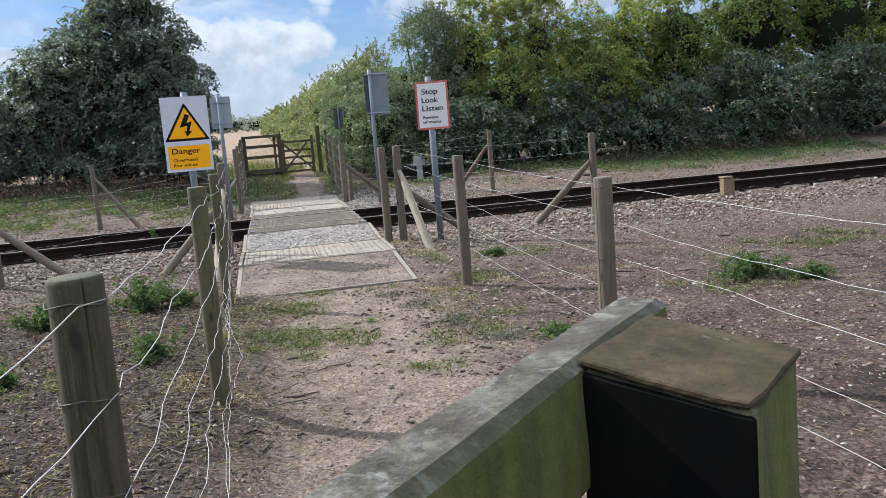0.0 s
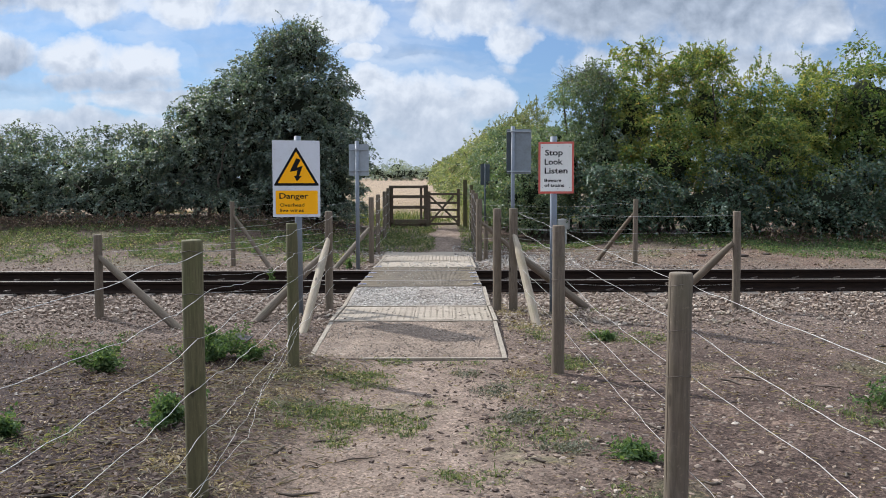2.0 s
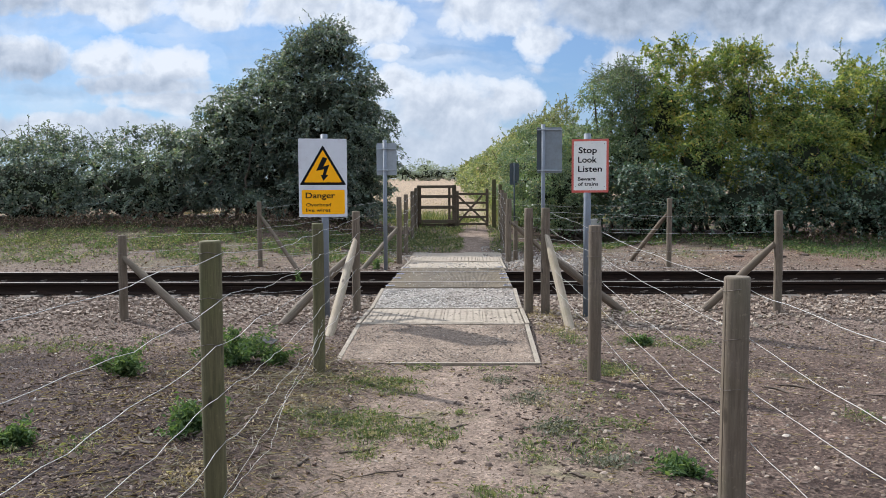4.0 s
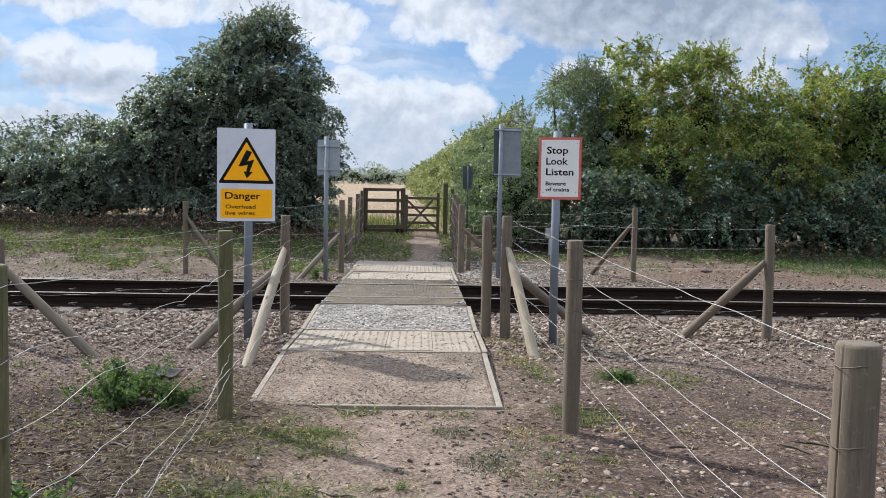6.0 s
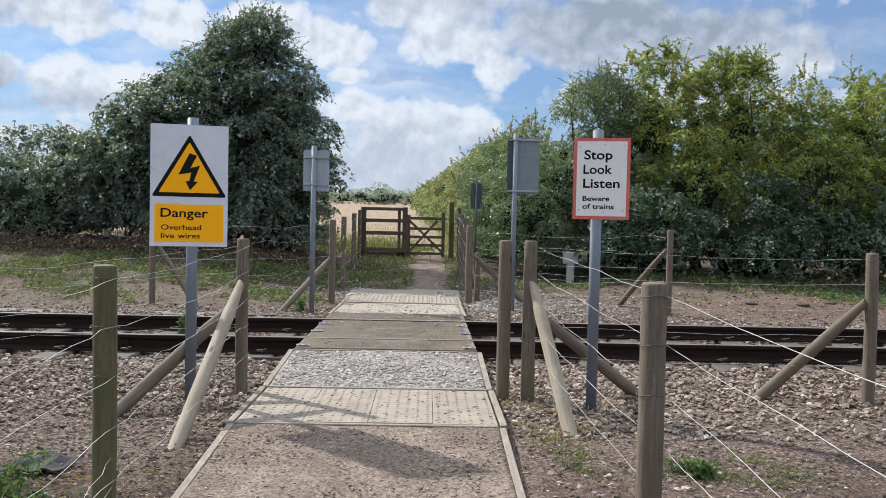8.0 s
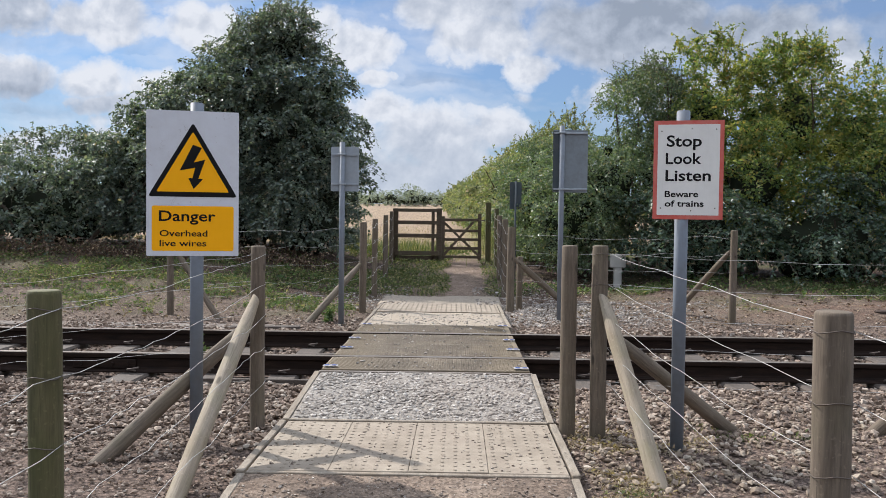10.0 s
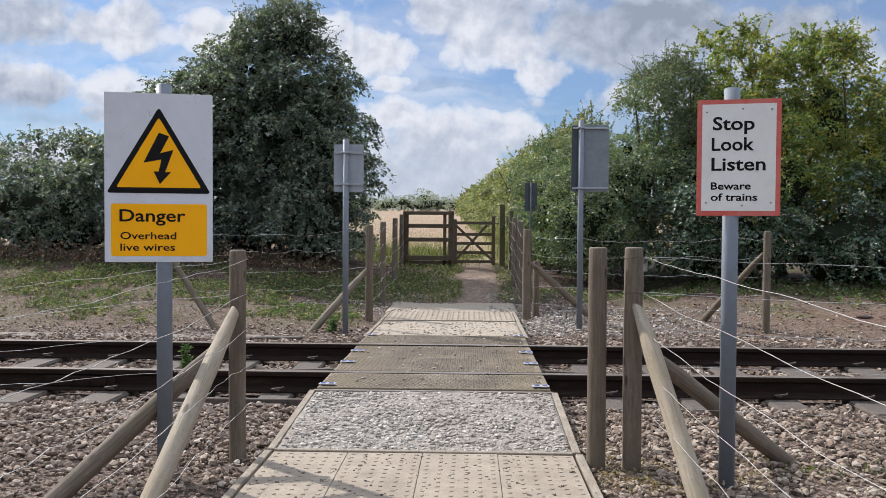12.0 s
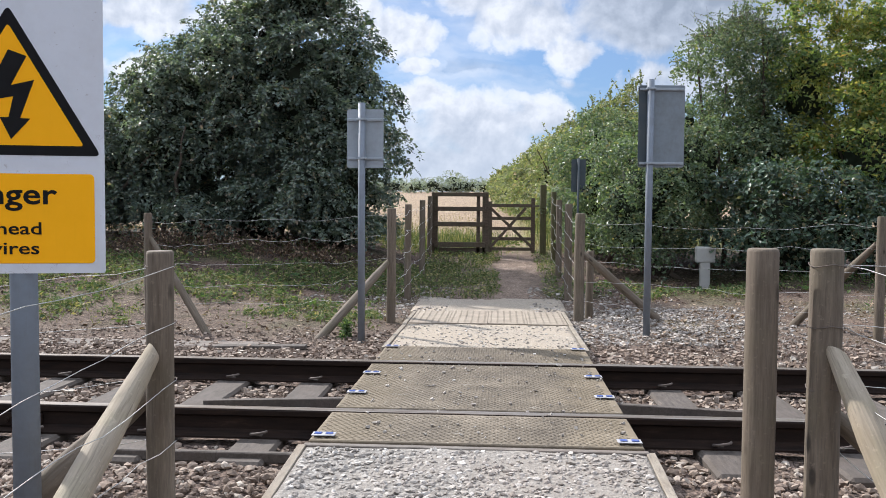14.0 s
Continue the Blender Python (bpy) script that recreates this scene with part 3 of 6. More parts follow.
def part(name, data, mat, parent=None, label="", smooth=False):
    """Links a bmesh or a mesh as one mesh object, in the coordinates of its parent."""
    if isinstance(data, bmesh.types.BMesh):
        me = bpy.data.meshes.new(name)
        bmesh.ops.recalc_face_normals(data, faces=data.faces)
        data.to_mesh(me)
        data.free()
        me.materials.append(mat)
    else:
        me = data
    if smooth:
        for p in me.polygons:
            p.use_smooth = True
    ob = new(name, me)
    if parent is not None:
        ob.parent = parent
    return tagged(ob, label)


def box(bm, x0, x1, y0, y1, z0, z1, bevel=0.004):
    r = bmesh.ops.create_cube(bm, size=1, matrix=Matrix.Translation(((x0 + x1) / 2, (y0 + y1) / 2, (z0 + z1) / 2)) @ Matrix.Diagonal((x1 - x0, y1 - y0, z1 - z0, 1)))
    if bevel:
        edges = list({e for v in r["verts"] for e in v.link_edges})
        bmesh.ops.bevel(bm, geom=edges, offset=bevel, segments=1, affect="EDGES")
    return bm


def boxed(*a, **k):
    return box(bmesh.new(), *a, **k)


def log(radius, length, seed, crack=None, sides=26, taper=0.96, lean=(0, 0), cut=0.0, tip=1.0):
    """A round stake from z = 0 upward, with a chamfered, slightly uneven top. crack: the angle of a drying split. cut: slope of the top."""
    g = np.random.default_rng(seed)
    bm = bmesh.new()
    levels = [(0, 1.0)] + [(length * k / 9, 1.0) for k in range(1, 9)] + [(length - 0.012, 0.99), (length - 0.003, 0.95), (length, 0.86)]
    rings = []
    angles = [(2 * math.pi * k / sides, 0.0) for k in range(sides)]
    if crack is not None:
        split = 2 * math.pi * (int(crack * sides) + 0.5) / sides
        angles = sorted(angles + [(split - 0.05, 0.0), (split, 0.3), (split + 0.05, 0.0)])
        sides += 3
    bend = g.normal(0, 0.004, (2,))
    for z, f in levels:
        u = z / length
        ring = []
        for a, deep in angles:
            r = radius * f * (1 - (1 - taper) * u) * (1 + 0.02 * math.sin(2 * a + seed) + g.normal(0, 0.006))
            if u > 0.8:  # a hewn head
                r *= 1 - (1 - tip) * (u - 0.8) / 0.2
            if deep and z > length * 0.2:
                r *= 1 - deep * (0.6 + 0.4 * math.sin(7 * u + seed))
            x, y = r * math.cos(a) + bend[0] * math.sin(3 * u) + lean[0] * z, r * math.sin(a) + bend[1] * math.sin(3 * u) + lean[1] * z
            ring.append(bm.verts.new((x, y, z + cut * r * math.cos(a) * (u > 0.97))))
        rings.append(ring)
    for a, b in zip(rings, rings[1:]):
        for k in range(sides):
            bm.faces.new((a[k], a[(k + 1) % sides], b[(k + 1) % sides], b[k]))
    c = bm.verts.new((lean[0] * length, lean[1] * length, length - 0.004))
    for k in range(sides):
        bm.faces.new((rings[-1][k], rings[-1][(k + 1) % sides], c))
    bm.faces.new(rings[0][::-1])
    return bm


def tube(points, radius, sides=5):
    """Arrays of a thin tube along points."""
    p = np.asarray(points, float)
    d = np.gradient(p, axis=0)
    d /= np.linalg.norm(d, axis=1, keepdims=True) + 1e-9
    side = np.cross(d, (0.13, 0.21, 0.97))
    side /= np.linalg.norm(side, axis=1, keepdims=True) + 1e-9
    other = np.cross(d, side)
    ang = np.arange(sides) * 2 * np.pi / sides
    rad = np.broadcast_to(np.asarray(radius, float), (len(p),))[:, None, None]
    v = p[:, None] + rad * (np.cos(ang)[None, :, None] * side[:, None] + np.sin(ang)[None, :, None] * other[:, None])
    i, k = np.meshgrid(np.arange(len(p) - 1), np.arange(sides), indexing="ij")
    j = (k + 1) % sides
    f = np.stack([i * sides + k, i * sides + j, (i + 1) * sides + j, (i + 1) * sides + k], -1).reshape(-1, 4)
    return v.reshape(-1, 3), f


def joined(pieces):
    verts, faces, n = [], [], 0
    for v, f in pieces:
        verts.append(v)
        faces.append(f + n)
        n += len(v)
    return np.concatenate(verts), np.concatenate(faces)


def wave(x, y, scale, seed=0.0):
    """Cheap smooth unevenness for arrays, about -1 to 1."""
    a = np.sin(x * scale * 1.0 + 1.7 * np.sin(y * scale * 0.7 + seed) + seed * 3.1)
    b = np.sin(y * scale * 1.3 + 1.3 * np.sin(x * scale * 0.9 - seed) + seed * 1.9)
    c = np.sin((x + y) * scale * 2.1 + seed * 5.3) * np.sin((x - y) * scale * 1.7 + seed)
    return (a + b + 0.7 * c) / 2.7


# ---- ground ----
def ground_z(x, y):
    x, y = np.asarray(x, float), np.asarray(y, float)
    mid = np.interp(y, (-60, -13, -4.3, -3, -2, -0.6, 3.4, 5, 6, 7.5, 9, 11.7, 14, 40, 120, 260, 2000), (0, 0, 0.0, 0.05, 0.09, 0.10, 0.09, 0.10, 0.13, 0.2, 0.34, 0.57, 0.68, 1.2, 3.1, 6.2, 40))
    bank = np.interp(y, (-60, 4.6, 5.5, 7, 8.5, 11, 14, 40, 120, 260, 2000), (-1, 0.09, 0.16, 0.34, 0.5, 0.62, 0.70, 1.2, 3.1, 6.2, 40))
    away = np.clip((np.abs(x) - 1.4) / 3.5, 0, 1)
    z = np.where(y > 4.6, mid + (bank - mid) * away, mid)
    z = z + 0.13 * np.clip((-0.5 - x) / 0.6, 0, 1) * np.interp(y, (-13, -10, -7.5, -5, -3), (0.6, 1, 1, 0.3, 0))
    z = z - 0.04 * np.clip((x - 1.2) / 1, 0, 1) * np.interp(y, (-13, -9, -4.5, -2.5), (0, 1, 1, 0))
    z = z + 0.34 * np.clip((-1.7 - x) / 1.6, 0, 1) * np.interp(y, (6.3, 8, 10, 11, 14, 20), (0, 0.3, 1, 1.05, 0.9, 0))  # the bank rises towards the ivy
    near = np.interp(np.hypot(x, y), (0, 25, 80), (1, 1, 0.3))
    z = z + near * (0.018 * wave(x, y, 1.7, 1.0) + 0.012 * wave(x, y, 5.0, 2.0) + 0.006 * wave(x, y, 13.0, 3.0))
    z = z - 0.2 * np.exp(-(((x - 3.3) / 1.0) ** 2 + ((y - 8.9) / 0.8) ** 2))  # hollow at the marker post
    # a spoil heap with burrows under the far hedge
    z = z + 0.16 * np.exp(-(((x - 6.3) / 1.5) ** 2 + ((y - 5.4) / 0.6) ** 2))
    # the crossing is let into the ground
    cut = np.clip((1.0 - np.abs(x)) / 0.08, 0, 1) * np.clip((y + 4.15) / 0.2, 0, 1) * np.clip((7.0 - y) / 0.6, 0, 1)
    z = z - 0.075 * np.clip((y + 0.2) / 0.15, 0, 1) * np.clip((3.1 - y) / 0.15, 0, 1)  # the track bed
    return z - 0.06 * cut


def steps(*spans):
    out = [np.arange(a, b, s) for a, b, s in spans]
    return np.concatenate(out)


def build_ground():
    side = 10 + np.geomspace(0.2, 1600, 34)
    xs = np.concatenate([-side[::-1], np.arange(-10, 10.01, 0.11), side])
    ys = np.concatenate([-14 - np.geomspace(0.2, 1200, 26)[::-1], steps((-14, 9, 0.1), (9, 16, 0.2)), 16 + np.geomspace(0.2, 2400, 40)])
    X, Y = np.meshgrid(xs, ys)
    Z = ground_z(X, Y)
    i, j = np.meshgrid(np.arange(len(ys) - 1), np.arange(len(xs) - 1), indexing="ij")
    w = len(xs)
    f = np.stack([i * w + j, i * w + j + 1, (i + 1) * w + j + 1, (i + 1) * w + j], -1).reshape(-1, 4)
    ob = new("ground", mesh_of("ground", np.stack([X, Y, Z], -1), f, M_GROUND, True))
    return tagged(ob, "bare brown soil with trodden path, thin grass and stubble field", "ground", kind="structure")


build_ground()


def scatter(name, n_spots, where, size, mat, label, category, flat=0.7, seed=1, lift=0.3, rough=0.24, tilt=0.35, smooth=False, shrink=None, facets=12):
    """Many loose stones as one object. where(g, n) gives places; size: smallest and largest radius."""
    g = np.random.default_rng(seed)
    bm = bmesh.new()
    if facets > 12:
        bmesh.ops.create_icosphere(bm, subdivisions=1, radius=1.0)
    else:
        bmesh.ops.create_cube(bm, size=1.45)
        bmesh.ops.triangulate(bm, faces=bm.faces)
    base = np.array([v.co[:] for v in bm.verts])
    tri = np.array([[v.index for v in f.verts] for f in bm.faces])
    bm.free()
    p = where(g, n_spots)
    n_all = len(p)
    kinds = 24
    shapes = base[None] * (1 + g.normal(0, rough, (kinds, len(base), 3)).clip(-0.55, 0.55))
    r = (size[0] + (size[1] - size[0]) * g.random(n_all) ** 1.8)[:, None]
    if shrink is not None:
        r = r * shrink(p)[:, None]
    scale = r * np.stack([1 + 0.35 * g.random(n_all), 0.65 + 0.4 * g.random(n_all), flat * (0.6 + 0.5 * g.random(n_all))], -1)
    v = shapes[g.integers(0, kinds, n_all)] * scale[:, None]
    a, t = g.random(n_all) * 6.283, g.normal(0, tilt, n_all)
    ct, st = np.cos(t)[:, None], np.sin(t)[:, None]
    v = np.stack([v[..., 0], v[..., 1] * ct - v[..., 2] * st, v[..., 1] * st + v[..., 2] * ct], -1)
    ca, sa = np.cos(a)[:, None], np.sin(a)[:, None]
    v = np.stack([v[..., 0] * ca - v[..., 1] * sa, v[..., 0] * sa + v[..., 1] * ca, v[..., 2]], -1)
    p = p + np.stack([0 * r[:, 0], 0 * r[:, 0], r[:, 0] * lift], -1)
    v = v + p[:, None]
    f = tri[None] + (np.arange(n_all) * len(base))[:, None, None]
    return tagged(new(name, mesh_of(name, v, f.reshape(-1, 3), mat, smooth)), label, category, kind="stuff")


# ---- the crossing ----
HALF = 0.90  # half the width of the walkway
RAIL_TOP = 0.257
RAIL_NEAR, RAIL_FAR = 0.60, 2.29  # centre lines of the two rails


def slab(x0, x1, y0, y1, z0, z1, res, bump_by, seed, thick=0.12):
    """An uneven top with sides, from z0 at y0 to z1 at y1."""
    xs, ys = np.linspace(x0, x1, max(2, int((x1 - x0) / res))), np.linspace(y0, y1, max(2, int((y1 - y0) / res)))
    X, Y = np.meshgrid(xs, ys)
    Z = z0 + (z1 - z0) * (Y - y0) / (y1 - y0) + bump_by * (wave(X, Y, 4.0, seed) + 0.6 * wave(X, Y, 11.0, seed + 1) + 0.35 * wave(X, Y, 31.0, seed + 2))
    w, h = len(xs), len(ys)
    top = np.stack([X, Y, Z], -1).reshape(-1, 3)
    i, j = np.meshgrid(np.arange(h - 1), np.arange(w - 1), indexing="ij")
    f = np.stack([i * w + j, i * w + j + 1, (i + 1) * w + j + 1, (i + 1) * w + j], -1).reshape(-1, 4)
    rim = np.concatenate([np.arange(w), np.arange(1, h) * w + w - 1, (h - 1) * w + np.arange(w - 2, -1, -1), np.arange(h - 2, 0, -1) * w])
    low = top[rim] - (0, 0, thick)
    a, b = rim, np.roll(rim, -1)
    c = len(top) + np.arange(len(rim))
    return np.concatenate([top, low]), np.concatenate([f, np.stack([a, c, np.roll(c, -1), b], -1)])


walkway = thing("walkway", (0, 0, 0), "level footpath crossing of boards, gravel and paving over the track", "walkway", kind="structure")
part("earth_fill", mesh_of("earth_fill", *slab(-HALF, HALF, -4.24, -2.66, 0.005, 0.124, 0.03, 0.005, 1.0), M_FILL, True), M_FILL, walkway, "trodden earth filling between timber edges")
part("gravel_fill", mesh_of("gravel_fill", *slab(-HALF, HALF, -1.46, -0.12, 0.132, 0.228, 0.03, 0.004, 2.0), M_GRAVELBED, True), M_GRAVELBED, walkway, "pale grey gravel bed")
part("gravel_fill", mesh_of("gravel_fill", *slab(-HALF, HALF, 3.12, 4.93, 0.215, 0.2, 0.04, 0.004, 3.0), M_SANDY, True), M_SANDY, walkway, "pale sandy gravel bed")
part("earth_fill", mesh_of("earth_fill", *slab(-HALF - 0.1, HALF + 0.1, 6.13, 8.1, 0.19, 0.215, 0.05, 0.008, 4.0), M_SANDY, True), M_SANDY, walkway, "trodden earth and gravel")
# timber edging along both sides, slightly out of line
for sgn in (-1, 1):
    for y0, y1, z0, z1, off in ((-4.24, -2.68, 0.012, 0.124, 0.0), (-2.66, -1.48, 0.133, 0.138, 0.012), (-1.46, -0.1, 0.142, 0.236, 0.0), (3.12, 4.9, 0.232, 0.21, 0.0), (4.92, 6.4, 0.21, 0.2, 0.01)):
        bm = bmesh.new()
        box(bm, -0.024, 0.024, 0, 1, -0.15, 0, 0.004)
        shear = Matrix(((1, 0, 0, sgn * (HALF + 0.026 + off)), (0, y1 - y0, 0, y0), (0, z1 - z0, 1, z0), (0, 0, 0, 1)))
        bmesh.ops.transform(bm, matrix=shear, verts=bm.verts)
        part("edging_board", bm, M_EDGING, walkway, "grey weathered timber edging")
part("cross_board", boxed(-0.46, HALF + 0.05, -4.285, -4.245, -0.12, 0.016), M_EDGING, walkway, "grey weathered timber edging")
part("cross_board", boxed(-HALF, HALF, -2.69, -2.65, -0.03, 0.132), M_EDGING, walkway, "grey weathered timber edging")
part("cross_board", boxed(-HALF, HALF, -1.488, -1.448, -0.03, 0.142), M_EDGING, walkway, "grey weathered timber edging")
part("deck_sill", boxed(-HALF - 0.02, HALF + 0.02, -0.12, -0.072, 0.05, 0.236), M_CONCRETE, walkway, "pale concrete sill")
part("deck_sill", boxed(-HALF - 0.02, HALF + 0.02, 3.085, 3.12, 0.05, 0.236), M_CONCRETE, walkway, "pale concrete sill")


def paver_mesh(w, d):
    """A blister paving slab with rows of flat-topped domes."""
    bm = bmesh.new()
    box(bm, -w / 2, w / 2, 0, d, -0.06, 0, 0.003)
    nx, ny = 6, int(d / 0.073)
    for a in range(nx):
        for b in range(ny):
            m = Matrix.Translation(((a + 0.5) / nx * w - w / 2, (b + 0.5) / ny * d, 0.0025))
            bmesh.ops.create_cone(bm, cap_ends=True, segments=8, radius1=0.0125, radius2=0.0105, depth=0.0026, matrix=m)
    me = bpy.data.meshes.new("paver")
    bm.to_mesh(me)
    bm.free()
    me.materials.append(M_PAVER)
    return me


pave = paver_mesh(2 * HALF / 4 - 0.0025, 1.145)
for y0, z0 in ((-2.645, 0.133), (4.95, 0.212)):
    for k in range(4):
        p = part("paver", pave, M_PAVER, walkway)
        p.matrix_local = pose((k - 1.5) * HALF / 2, y0, z0 + 0.002 * ((k * 7) % 3), rng.normal(0, 0.15), rng.normal(0, 0.15), 0)


def deck_mesh(w, d):
    """A rubber deck panel with rows of raised lozenges."""
    bm = bmesh.new()
    box(bm, -w / 2, w / 2, 0, d, -0.07, 0, 0.006)
    verts = [v.co[:] for v in bm.verts]
    faces = [[v.index for v in f.verts] for f in bm.faces]
    bm.free()
    px, py = 0.042, 0.03
    for b in range(int(d / py) - 1):
        for a in range(int(w / px) - 1):
            x, y = -w / 2 + (a + 0.75 + 0.5 * (b % 2)) * px, (b + 1) * py
            k = len(verts)
            verts += [(x - 0.017, y, 0.0005), (x, y - 0.01, 0.0005), (x + 0.017, y, 0.0005), (x, y + 0.01, 0.0005), (x, y, 0.007)]
            faces += [(k, k + 1, k + 4), (k + 1, k + 2, k + 4), (k + 2, k + 3, k + 4), (k + 3, k, k + 4)]
    me = bpy.data.meshes.new("deck_panel")
    me.from_pydata(verts, [], faces)
    me.materials.append(M_DECK)
    return me


GAP = 0.055
inner = (RAIL_FAR - RAIL_NEAR - 0.07 - 2 * GAP) / 2
edge_panel, mid_panel = deck_mesh(2 * HALF, RAIL_NEAR - 0.045 + 0.07), deck_mesh(2 * HALF, inner - 0.004)
far_panel = deck_mesh(2 * HALF, 3.08 - RAIL_FAR - 0.045)
for me, y0 in ((edge_panel, -0.07), (mid_panel, RAIL_NEAR + 0.035 + GAP), (mid_panel, RAIL_NEAR + 0.035 + GAP + inner), (far_panel, RAIL_FAR + 0.045)):
    p = part("deck_panel", me, M_DECK, walkway, "brown-grey ribbed rubber crossing panel")
    p.location = (0, y0 + 0.002, 0.252 + rng.normal(0, 0.0015))
# corner plates with blue reflectors
for sgn in (-1, 1):
    for y in (0.0, 1.08, 1.76, 2.99):
        plate = part("corner_plate", boxed(-0.065, 0.065, -0.036, 0.036, 0, 0.006, 0.002), M_BRACKET, walkway, "white end plate with two blue reflectors")
        plate.location = (sgn * (HALF - 0.07), y, 0.262)
        for k in (-1, 1):
            part("reflector", boxed(k * 0.031 - 0.02, k * 0.031 + 0.02, -0.018, 0.018, 0.0065, 0.0105, 0.002), M_BLUE, plate, "square blue reflector")


def rail(name, y):
    """A flat-bottomed rail along x with a worn running surface."""
    ob = thing(name, (0, y, RAIL_TOP - 0.179), "dark rusty steel rail with a worn bright head", "rail", "rails of the track")
    half = [(0.079, 0), (0.079, 0.012), (0.022, 0.029), (0.01, 0.045), (0.01, 0.121), (0.038, 0.137), (0.04, 0.166), (0.034, 0.174)]
    prof = half + [(-a, b) for a, b in half[::-1]]
    xs = np.linspace(-90, 90, 61)
    k = len(prof)
    v = np.array([(x, a, b) for x in xs for a, b in prof])
    i, j = np.meshgrid(np.arange(len(xs) - 1), np.arange(k), indexing="ij")
    f = np.stack([i * k + j, i * k + (j + 1) % k, (i + 1) * k + (j + 1) % k, (i + 1) * k + j], -1).reshape(-1, 4)
    part("rail_body", mesh_of("rail_body", v, f, M_RUST), M_RUST, ob)
    part("rail_head", boxed(-90, 90, -0.034, 0.034, 0.169, 0.179, 0.003), M_RAILTOP, ob, "worn running surface")
    return ob


rail("rail", RAIL_NEAR)
rail("rail", RAIL_FAR)
# fishplates at a joint of the near rail
joint = thing("rail_joint", (-3.05, RAIL_NEAR, RAIL_TOP - 0.177), "rusty bolted fishplate joint in the rail", "rail joint")
for sgn in (-1, 1):
    part("fishplate", boxed(-0.3, 0.3, sgn * 0.026 - 0.013, sgn * 0.026 + 0.013, 0.03, 0.118, 0.006), M_RUST, joint)
    for k in range(4):
        bm = bmesh.new()
        bmesh.ops.create_cone(bm, cap_ends=True, segments=6, radius1=0.018, radius2=0.018, depth=0.03, matrix=pose(-0.22 + 0.147 * k, sgn * 0.05, 0.075, 90, 0, 0))
        part("bolt", bm, M_RUST, joint)


def make_sleeper():
    ob = thing("sleeper", (0, 0, 0), "dull grey weathered sleeper under the rails", "sleeper", "sleepers under the track")
    bm = bmesh.new()
    box(bm, -0.14, 0.14, -1.4, 1.4, -0.2, 0, 0.02)
    part("sleeper_body", bm, M_SLEEPER, ob)
    for y in (RAIL_NEAR - 1.445, RAIL_FAR - 1.445):
        for s in (-1, 1):
            u = np.linspace(0, 2 * np.pi * 0.8, 12)
            pts = np.stack([0.05 * np.cos(u), y + s * (0.095 + 0.035 * np.sin(u)), 0.035 + 0.02 * np.cos(u * 0.5)], -1)
            part("rail_clip", mesh_of("rail_clip", *tube(pts, 0.009, 6), M_CLIP, True), M_CLIP, ob, "sprung steel rail clip")
    return ob


first = make_sleeper()
first.matrix_basis = pose(-15.35, 1.445, RAIL_TOP - 0.178)
for k in range(1, 46):
    x = -15.35 + 0.70 * k
    copy_thing(first, pose(x, 1.445 + rng.normal(0, 0.01), RAIL_TOP - 0.178 + rng.normal(0, 0.003), 0, 0, rng.normal(0, 0.4)))

# guide ramps beside the deck, inside the near rail
for x0, x1, s in ((-2.0, -0.93, -1), (0.93, 1.9, 1)):
    ramp_bar = thing("guide_bar", ((x0 + x1) / 2, RAIL_NEAR + 0.8, 0.075), "dull brown guide bar between the rails beside the deck", "guide bar", "guide bars")
    half = (x1 - x0) / 2
    bm = boxed(-half, half, -0.03, 0.03, 0.0, 0.075, 0.006)
    for v in bm.verts:
        if v.co.x * s > 0 and v.co.z > 0.03:
            v.co.z = 0.035
    part("bar_body", bm, M_SLEEPER, ramp_bar)
# outer ballast boards beside the deck
outer = thing("ballast_board", (-1.6, 0.15, 0.05), "dark brown timber board holding the ballast beside the deck", "board")
part("board", boxed(-0.65, 0.65, -0.022, 0.022, 0, 0.06, 0.006), M_SLEEPER, outer)


# ballast: coarse near the camera's way, thinner outward
def bed_spots(g, n_all):
    x = g.normal(0, 4.6, n_all * 2).clip(-16, 16)
    y = g.uniform(-4.8, 5.6, n_all * 2)
    ok = (np.abs(x) > HALF + 0.06) | (y > 7)
    ok &= (np.abs(y - RAIL_NEAR) > 0.12) & (np.abs(y - RAIL_FAR) > 0.12)
    keep = np.interp(y, (-4.8, -3.6, -2.4, -1.3, 3.2, 4.2, 5.2), (0.05, 0.3, 0.75, 1, 0.9, 0.4, 0.05))
    ok &= g.random(len(x)) < keep * np.where((x > 0) & (x < 5), np.interp(y, (-2.4, -0.9), (0.3, 1)), 1.0)
    on_sleeper = (np.abs((x + 15.35 + 0.35) % 0.70 - 0.35) < 0.15) & (y > 0.06) & (y < 2.83)
    ok &= ~(on_sleeper & (g.random(len(x)) < np.where((y > 0.75) & (y < 2.2), 0.78, 0.3)))
    x, y = x[ok][:n_all], y[ok][:n_all]
    low = np.where((y > -0.05) & (y < 2.95), RAIL_TOP - 0.235, ground_z(x, y))
    return np.stack([x, y, low + g.random(len(x)) * 0.02], -1)


